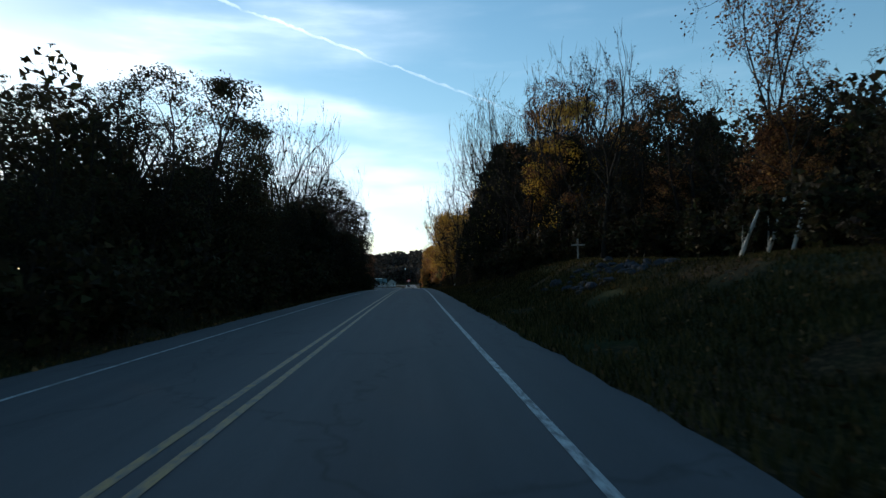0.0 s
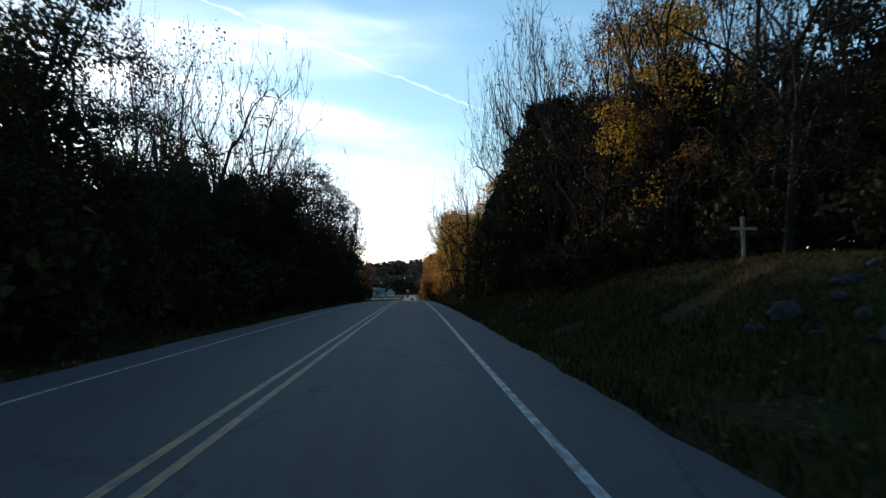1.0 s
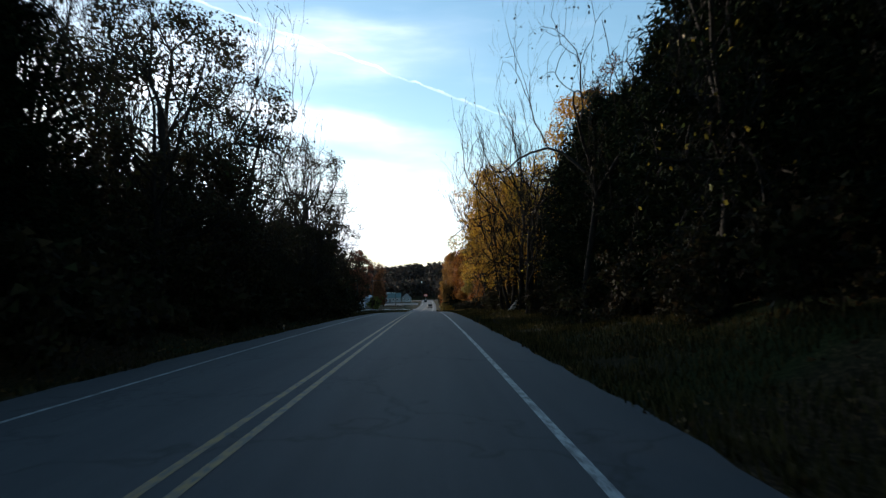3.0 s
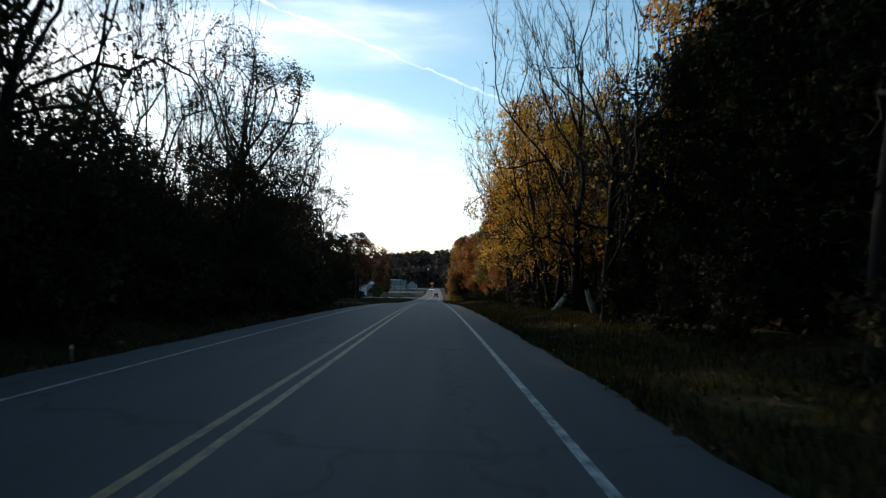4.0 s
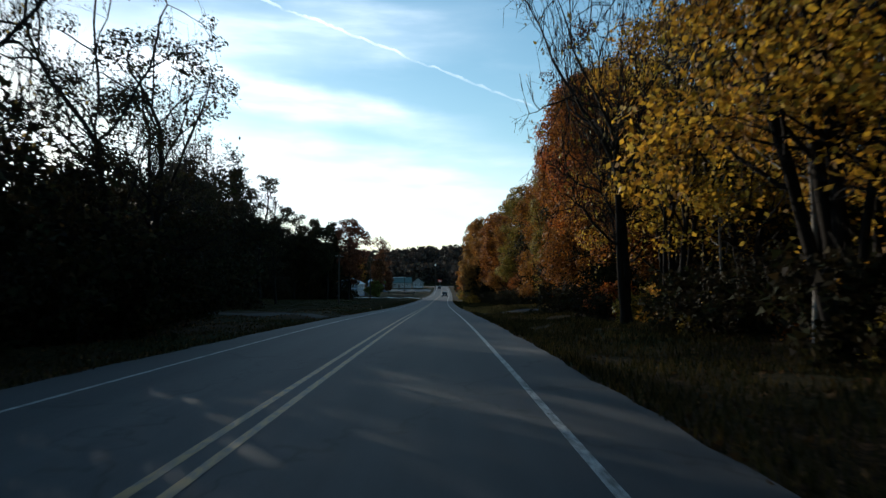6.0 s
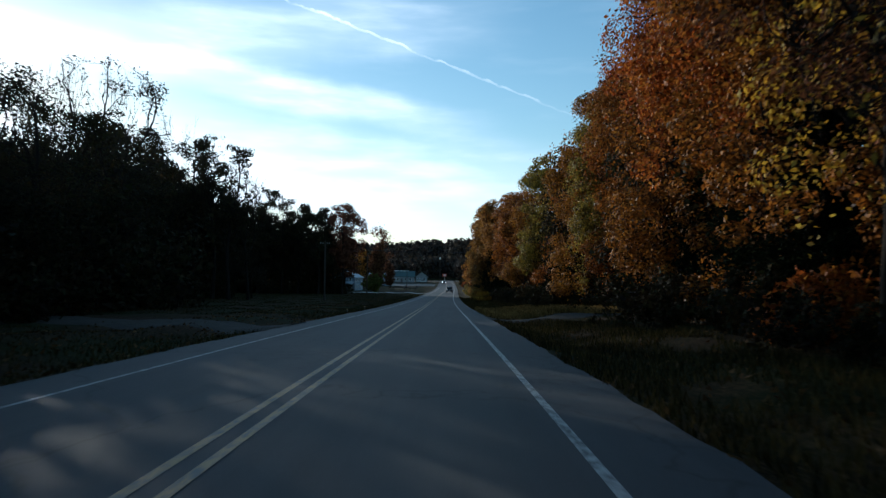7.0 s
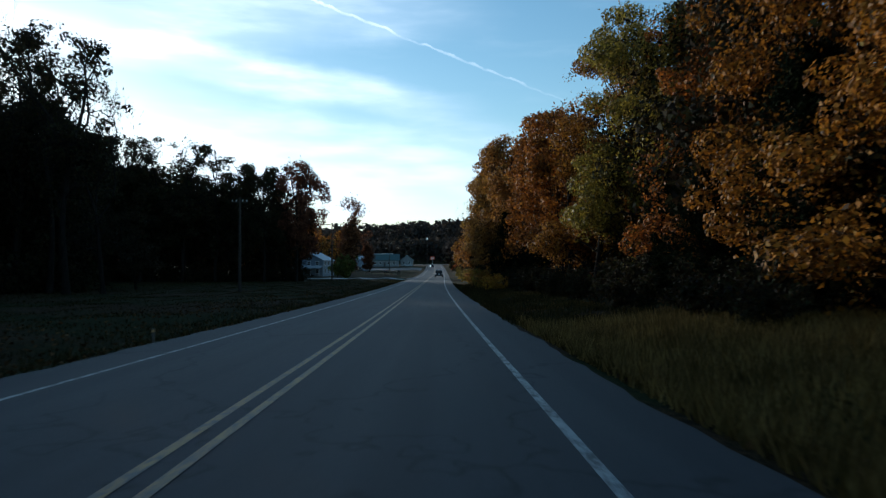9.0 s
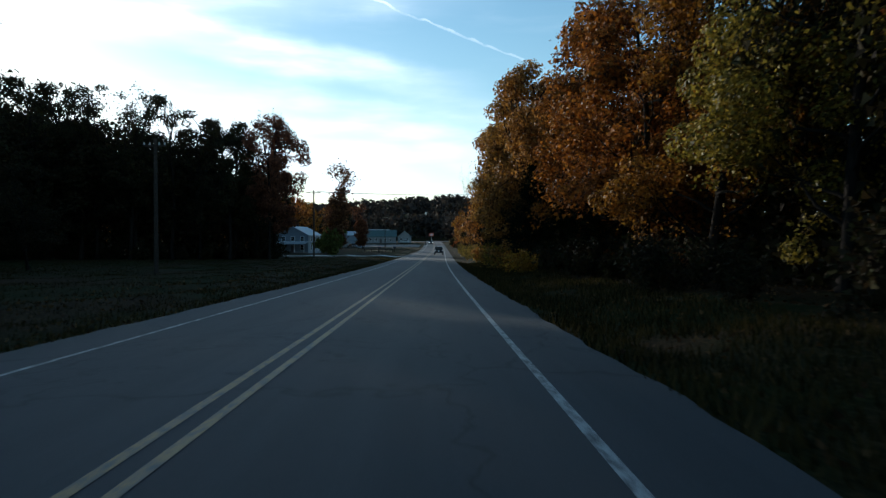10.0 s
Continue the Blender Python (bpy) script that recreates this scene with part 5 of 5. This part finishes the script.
log(7.3, 123.6, 1.35, 0.18, 0.8, 5, 1)
log(8.6, 117.0, 1.45, 0.15, 0.6, 180, 2)
log(9.5, 117.2, 1.7, 0.07, 0.5, 20, 3)
for x, y, ln, lean, seed in ((14.2, 27.0, 3.0, 0.36, 5), (14.7, 26.0, 3.1, 0.30, 6), (13.2, 27.2, 2.4, 0.42, 7)):
    log(x, y, ln, 0.075, lean, 0, seed, 0.015)


def rock(x, y, r, seed):
    rng = np.random.default_rng(seed)
    bm = bmesh.new()
    bmesh.ops.create_icosphere(bm, subdivisions=2, radius=r)
    sc = rng.uniform(0.65, 1.25, 3) * np.array([1, 1, 0.7])
    for v in bm.verts:
        n = noise.noise(v.co * (1.6 / r) + Vector((seed * 3.1, 0, 0)))
        v.co = Vector((v.co.x * sc[0], v.co.y * sc[1], v.co.z * sc[2])) * (1 + 0.35 * n)
    ob = part("rock", bm, STONE)
    tagged(ob, "rough grey field rock lying on the bank", "rock", "rocks")
    ob.matrix_basis = at_ground(x, y, rng.uniform(0, 360), r * 0.2)


rock_rng = random.Random(9)
for i in range(80):
    rock(rock_rng.uniform(6.4, 9.8), rock_rng.uniform(24.5, 33.5), rock_rng.uniform(0.09, 0.28), i)
for i in range(5):
    rock(rock_rng.uniform(2.9, 4.4), rock_rng.uniform(100.5, 104.5), rock_rng.uniform(0.10, 0.2), 40 + i)


def mailbox(x, y, turn):
    thing = tagged(new("mailbox"), "dark rural mailbox on a wooden post", "mailbox", "mailboxes")
    part("post", box(0, 0, 0.5, 0.1, 0.1, 1.1), POLE_WOOD, thing, bevel=0.008)
    outline = [(-0.28, 1.05), (0.28, 1.05), (0.28, 1.25), (0.2, 1.36), (0.0, 1.41), (-0.2, 1.36), (-0.28, 1.25)]
    part("letter_box", prism([(a * 0.62, b) for a, b in outline], -0.3, 0.3), DARK_METAL, thing)
    part("flag", box(0.05, -0.195, 1.35, 0.12, 0.012, 0.08), SIGN_RED, thing, "small red flag")
    thing.matrix_basis = at_ground(x, y, turn) @ Matrix.Diagonal((1.3, 1.3, 1.1, 1))


mailbox(-11.4, 390, 8)
mailbox(-14.2, 374, 20)


def marker_stake(x, y):
    thing = tagged(new("marker_stake"), "short pale marker stake with an orange reflector at the road's edge", "marker", "marker stakes")
    part("stake", box(0, 0, 0.10, 0.06, 0.025, 0.5), OLD_WOOD, thing, bevel=0.006)
    part("reflector", box(0, -0.019, 0.29, 0.07, 0.012, 0.07), REFLECTOR, thing, "orange reflector")
    thing.matrix_basis = at_ground(x, y, 4)


for x, y in ((-7.1, 96), (-7.5, 195), (-6.9, 201)):
    marker_stake(x, y)


def utility_pole(x, y, h, arm=2.4, lamp=False):
    thing = tagged(new("utility_pole"), "tall wooden utility pole with a crossarm" + (" and a pale lamp" if lamp else ""), "utility pole", "utility poles")
    part("pole", rod((0, 0, -0.5), (0, 0, h), 0.17, 0.11, 10), POLE_WOOD, thing)
    part("crossarm", box(0, -0.16, h - 0.5, arm, 0.1, 0.12), POLE_WOOD, thing, bevel=0.01)
    for k in (-0.45, -0.2, 0.2, 0.45):
        part("insulator", rod((k * arm, -0.16, h - 0.44), (k * arm, -0.16, h - 0.26), 0.05, 0.035, 8), CONCRETE, thing)
    if lamp:
        part("lamp_arm", rod((0, 0, h - 1.1), (0.0, -1.2, h - 0.7), 0.03, 0.03, 6), STEEL, thing)
        bm = bmesh.new()
        bmesh.ops.create_uvsphere(bm, u_segments=14, v_segments=8, radius=0.5, matrix=Matrix.Translation((0, -1.4, h - 0.75)) @ Matrix.Diagonal((0.8, 1.2, 1.4, 1)))
        part("lamp_head", bm, TRIM, thing, "pale lamp head", True)
    thing.matrix_basis = at_ground(x, y, 0)
    return float(ground_z(x, y)) + h


top_a = utility_pole(-21.6, 325, 11.8)
top_b = utility_pole(17.0, 331, 11.8)
utility_pole(-19.8, 253, 9.6, 1.6)
utility_pole(-20.0, 472, 12.0)
utility_pole(-4.6, 508.7, 14.6, 1.6, True)


def cable(p, q, sag, r=0.016):
    pts = []
    for i in range(25):
        f = i / 24
        v = Vector(p).lerp(Vector(q), f)
        pts.append((v.x, v.y, v.z - sag * 4 * f * (1 - f)))
    ob = new("power_cable", wood_mesh("power_cable", [([(np.array(pts), np.full(25, r))], 5)], DARK_METAL))
    tagged(ob, "thin black power cable strung between poles", "cable", "power cables")


for k in (-1.05, -0.45, 0.45, 1.05):
    cable((-21.6 + k, 324.84, top_a - 0.25), (17.0 + k, 330.84, top_b - 0.25), 0.5)
for k in (-1.05, 1.05):
    cable((-21.6 + k, 324.84, top_a - 0.25), (-75 + k, 322, top_a - 2.0), 0.7)


def road_sign(x, y):
    thing = tagged(new("road_sign"), "orange-red rectangular sign on a steel post", "sign")
    part("post", rod((0, 0, -0.3), (0, 0, 3.6), 0.09, 0.09, 8), STEEL, thing)
    part("panel", box(0, -0.14, 4.2, 2.6, 0.08, 1.7), SIGN_RED, thing, bevel=0.02)
    for z, w in ((4.5, 1.8), (4.1, 2.0), (3.8, 1.4)):
        part("text_bar", box(0, -0.19, z, w, 0.02, 0.16), TRIM, thing, "pale bar of lettering")
    thing.matrix_basis = at_ground(x, y)


road_sign(-2.6, 586)



def rail_fence(x0, y0, x1, y1, n):
    thing = tagged(new("rail_fence"), "low dark wooden rail fence along the lawn", "fence")
    p, q = Vector((x0, y0, float(ground_z(x0, y0)))), Vector((x1, y1, float(ground_z(x1, y1))))
    for i in range(n):
        v = p.lerp(q, i / (n - 1))
        part("post", box(v.x, v.y, float(ground_z(v.x, v.y)) + 0.4, 0.16, 0.16, 1.0), POLE_WOOD, thing, bevel=0.01)
    up = Vector((0, 0, 0.78))
    part("rail", rod(p + up, q + up, 0.09, 0.09, 8), POLE_WOOD, thing)


rail_fence(-22.0, 396, -11.6, 386, 6)

# ---------------------------------------------------------------- houses


def window_set(house, x, y, z, w, h, face):
    """A window on a wall: face 'y' looks back along the road, 'x' looks across it."""
    win = new("window")
    win.parent = house
    rim = 0.09
    bm = bmesh.new()
    for dx, dz, sx, sz in ((0, h / 2, w + rim, rim), (0, -h / 2, w + rim, rim), (-w / 2, 0, rim, h), (w / 2, 0, rim, h), (0, 0, w, 0.05)):
        box(dx, 0, dz, sx, 0.10, sz, bm)
    fr = part("window_frame", bm, TRIM, win)
    pane = part("pane", box(0, 0.02, 0, w, 0.03, h), GLASS, win)
    sill = part("sill", box(0, -0.07, -h / 2 - 0.06, w + 0.25, 0.16, 0.05), TRIM, win)
    win.matrix_basis = pose(x, y, z, 0, 0, 0 if face == "y" else 90)


def siding_wall(house, sx, sy, h, mat):
    """Walls with lapped boards round a rectangular plan."""
    bm = bmesh.new()
    rows, rings = int(h / 0.22), []
    for r in range(rows):
        for z, out in ((r * h / rows, 0.03), ((r + 1) * h / rows, 0.0)):
            rings.append([bm.verts.new((qx * (sx / 2 + out), qy * (sy / 2 + out), z)) for qx, qy in ((-1, -1), (1, -1), (1, 1), (-1, 1))])
    for a, b in zip(rings, rings[1:]):
        for i in range(4):
            bm.faces.new((a[i], a[(i + 1) % 4], b[(i + 1) % 4], b[i]))
    return part("wall", bm, mat, house)


def gable_roof(house, sx, sy, h, rise, over, mat, wall_mat, ridge="x", ridge_cap=None):
    """Two thick slopes and the gable ends; the ridge runs along x or y."""
    if ridge == "x":
        half, run = sy / 2 + over, sx / 2 + over
        turn = Matrix()
    else:
        half, run = sx / 2 + over, sy / 2 + over
        turn = Matrix.Rotation(math.pi / 2, 4, "Z")
    slope = rise / (half - over)
    low = h - over * slope
    bm = prism([(-half, low), (0, h + rise), (half, low), (half, low + 0.18), (0, h + rise + 0.18), (-half, low + 0.18)], -run, run)
    bm.transform(turn)
    roof = part("roof", bm, mat, house)
    bm = prism([(-(half - over), h), (half - over, h), (0, h + rise)], -run + over, run - over)
    bm.transform(turn)
    part("gable", bm, wall_mat, house)
    if ridge_cap:
        bm = box(0, 0, h + rise + 0.28, 2 * run * 0.6, 0.5, 0.3)
        bm.transform(turn)
        part("ridge_cap", bm, ridge_cap, roof)
    return roof


def house_with_porch(x, y):
    house = tagged(new("house"), "blue-grey two-storey house with a pale metal roof and porch", "house")
    siding_wall(house, 8.5, 11, 4.9, WALL_GREY)
    gable_roof(house, 8.5, 11, 4.9, 2.2, 0.45, ROOF_PALE, WALL_GREY, "y")
    for wx in (-2.6, 0.0, 2.6):
        window_set(house, wx, -5.56, 3.9, 1.0, 1.2, "y")
    for wx in (-2.6, 2.6):
        window_set(house, wx, -5.56, 1.6, 1.0, 1.4, "y")
    for wy in (-3.2, 0.0, 3.2):
        window_set(house, 4.31, wy, 3.9, 1.0, 1.2, "x")
        window_set(house, 4.31, wy, 1.6, 1.0, 1.4, "x")
    part("door", box(0, -5.58, 1.1, 0.95, 0.08, 2.1), DOOR_PAINT, house, bevel=0.01)
    part("porch_deck", box(0, -6.9, 0.22, 8.2, 2.6, 0.2), OLD_WOOD, house)
    bm = prism([(-8.5, 2.45), (-5.5, 3.1), (-5.5, 3.25), (-8.5, 2.6)], -4.3, 4.3)
    part("porch_roof", bm, ROOF_PALE, house)
    for px in (-3.9, -1.3, 1.3, 3.9):
        part("porch_post", box(px, -8.05, 1.4, 0.14, 0.14, 2.25), TRIM, house, bevel=0.01)
    part("chimney", box(-1.5, 2.5, 6.9, 0.7, 0.7, 2.4), STONE, house, bevel=0.02)
    house.matrix_basis = at_ground(x, y, -8) @ Matrix.Scale(0.92, 4)


def long_building(x, y):
    house = tagged(new("long_building"), "long low white building with a dark green roof", "building")
    siding_wall(house, 17, 10, 3.4, WALL_WHITE)
    gable_roof(house, 17, 10, 3.4, 3.1, 0.5, ROOF_GREEN, WALL_WHITE, "x", TRIM)
    for wx in (-6.8, -4.2, -1.4, 3.2, 6.0):
        window_set(house, wx, -5.06, 1.8, 1.2, 1.2, "y")
    part("door", box(1.0, -5.08, 1.1, 1.1, 0.08, 2.15), DOOR_PAINT, house, bevel=0.01)
    house.matrix_basis = at_ground(x, y, 4)
    wing = tagged(new("gabled_building"), "small white gabled building beside the long one", "building")
    siding_wall(wing, 6.5, 9, 3.2, WALL_WHITE)
    gable_roof(wing, 6.5, 9, 3.2, 2.6, 0.4, ROOF_GREEN, WALL_WHITE, "y")
    for wx in (-1.6, 1.6):
        window_set(wing, wx, -4.56, 1.8, 1.0, 1.2, "y")
    wing.matrix_basis = at_ground(x + 12.8, y + 4, 0)


def shed(x, y):
    house = tagged(new("shed"), "pale blue-grey shed with a flat-pitched roof", "building")
    siding_wall(house, 9, 8, 4.6, WALL_GREY)
    gable_roof(house, 9, 8, 4.6, 1.4, 0.35, ROOF_PALE, WALL_GREY, "x")
    part("door", box(-1.0, -4.06, 1.4, 2.8, 0.1, 2.7), WALL_WHITE, house, bevel=0.01)
    window_set(house, 2.8, -4.06, 2.0, 1.1, 1.1, "y")
    house.matrix_basis = at_ground(x, y, -4)


house_with_porch(-34.6, 378)
shed(-33.0, 470)
long_building(-29.0, 551)

# ---------------------------------------------------------------- vehicles


def vehicle(name, label, x, y, heading, paint, lamps, tall=1.0):
    """A car facing +y: body, cabin, glass, wheels and lamps."""
    car = tagged(new(name), label, "car", "vehicles")
    lower = [(-2.25, 0.35), (2.2, 0.35), (2.32, 0.6), (2.2, 0.86), (1.1, 1.0), (-2.2, 1.02), (-2.32, 0.7)]
    part("body", prism(lower, -0.92, 0.92), paint, car, bevel=0.06)
    cabin = [(-2.15, 1.0), (1.05, 1.0), (0.35, 1.58 * tall), (-0.2, 1.66 * tall), (-1.7, 1.64 * tall), (-2.0, 1.5 * tall)]
    part("cabin", prism(cabin, -0.80, 0.80), paint, car, bevel=0.06)
    part("rear_window", box(0, -2.09, 1.30 * tall, 1.3, 0.04, 0.34), GLASS, car)
    part("windscreen", box(0, 0.80, 1.31 * tall, 1.36, 0.04, 0.62, None, Matrix.Rotation(radians(49), 4, "X")), GLASS, car)
    for sx in (-0.81, 0.81):
        part("side_window", box(sx, -0.65, 1.32 * tall, 0.04, 2.0, 0.36), GLASS, car)
        for wy in (-1.4, 1.42):
            wheel = part("tyre", rod((sx * 1.08 - 0.11, wy, 0.34), (sx * 1.08 + 0.11, wy, 0.34), 0.34, 0.34, 20), RUBBER, car)
            part("rim", rod((sx * 1.08 - 0.12, wy, 0.34), (sx * 1.08 + 0.12, wy, 0.34), 0.2, 0.2, 14), STEEL, wheel)
        part("tail_lamp", box(sx * 0.92, -2.29, 0.86, 0.2, 0.06, 0.2), TAIL, car, bevel=0.015)
        part("headlight", box(sx * 0.88, 2.22, 0.74, 0.3, 0.06, 0.16), HEADLIGHT if lamps else GLASS, car, bevel=0.015)
    part("rear_bumper", box(0, -2.33, 0.5, 1.8, 0.14, 0.24), DARK_METAL, car, bevel=0.03)
    part("number_plate", box(0, -2.335, 0.78, 0.32, 0.02, 0.16), TRIM, car)
    z = float(along(Z_ROAD, y)) + 0.035 - 0.012 * abs(x - float(along(X_ROAD, y)) - LINE_Y) if -6 < x < 3 else float(ground_z(x, y)) + 0.1
    car.matrix_basis = pose(x, y, z, math.degrees(math.atan(float(along(Z_ROAD, y + 3) - along(Z_ROAD, y - 3)) / 6)), 0, heading)
    return car


vehicle("dark_car", "dark sport utility car driving ahead on the road", 0.45, 352, 0, CAR_DARK, False, 1.06)
vehicle("oncoming_car", "dark car with headlights lit in the oncoming lane", -2.4, 520, 180, CAR_DARK, True)
vehicle("parked_car", "silver car parked before the white building", -15.5, 540, 90, CAR_PALE, False)
vehicle("parked_car", "dark car parked on the drive beside the shed", -31.0, 455, 30, CAR_DARK, False)

# ---------------------------------------------------------------- grass and fallen leaves
blade_rng = np.random.default_rng(17)


def blades(name, n, x0, x1, y0, y1, h, label, mat=GRASS):
    """Loose grass: each blade a narrow bent leaf rooted in the ground."""
    bx, by = blade_rng.uniform(x0, x1, n), blade_rng.uniform(y0, y1, n)
    keep = (np.sin(bx * 1.3 + by * 0.4) + np.sin(by * 0.9 - bx * 0.5)) > -1.55
    keep &= ~((by > 180) & (by < 207) & (bx > 2))
    keep |= mat == SUNLIT_STRAW
    keep &= ~((by > 168) & (by < 184) & (bx < -6))
    bx, by = bx[keep] + along(X_ROAD, by[keep]), by[keep]
    n = len(bx)
    base = np.stack([bx, by, ground_z(bx, by) - 0.02], 1)
    az = blade_rng.uniform(0, 2 * math.pi, n)
    side = np.stack([np.cos(az), np.sin(az), np.zeros(n)], 1) * 0.018
    hh = h * blade_rng.uniform(0.35, 1.3, n)
    tip = np.stack([np.cos(az + 1.6) * hh * 0.5, np.sin(az + 1.6) * hh * 0.5, hh], 1)
    v = np.stack([base - side, base + side, base + tip], 1).reshape(-1, 3)
    ob = new(name, mesh_of(name, v, None, np.arange(n * 3).reshape(n, 3), mat))
    tagged(ob, label, "grass", kind="stuff")


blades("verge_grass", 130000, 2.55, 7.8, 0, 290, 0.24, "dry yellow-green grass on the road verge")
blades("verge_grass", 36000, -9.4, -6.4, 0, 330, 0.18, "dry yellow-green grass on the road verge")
# brighter blades where a strip of sunlight crosses the verge
blades("tall_dry_grass", 46000, 2.8, 14, 187.5, 207.5, 0.36, "tall dry grass beside the driveway, coloured golden as if sunlit", SUNLIT_STRAW)
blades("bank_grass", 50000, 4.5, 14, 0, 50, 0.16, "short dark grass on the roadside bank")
blades("lawn_grass", 90000, -24, -9, 130, 330, 0.12, "short patchy lawn grass")
blades("lawn_grass", 40000, -50, -24, 205, 315, 0.14, "short patchy lawn grass")
n = 26000
lx = np.where(blade_rng.random(n) < 0.6, blade_rng.uniform(2.7, 14, n), -blade_rng.uniform(6.6, 14, n))
ly = blade_rng.uniform(-4, 290, n)
lc = np.stack([lx, ly, ground_z(lx, ly) + 0.025], 1)
fallen = new("fallen_leaves", leaf_mesh("fallen_leaves", blade_rng, lc, 0.09, LITTER, 1.4, 0.0))
tagged(fallen, "dry brown leaves fallen on the verges", "leaves", kind="stuff")
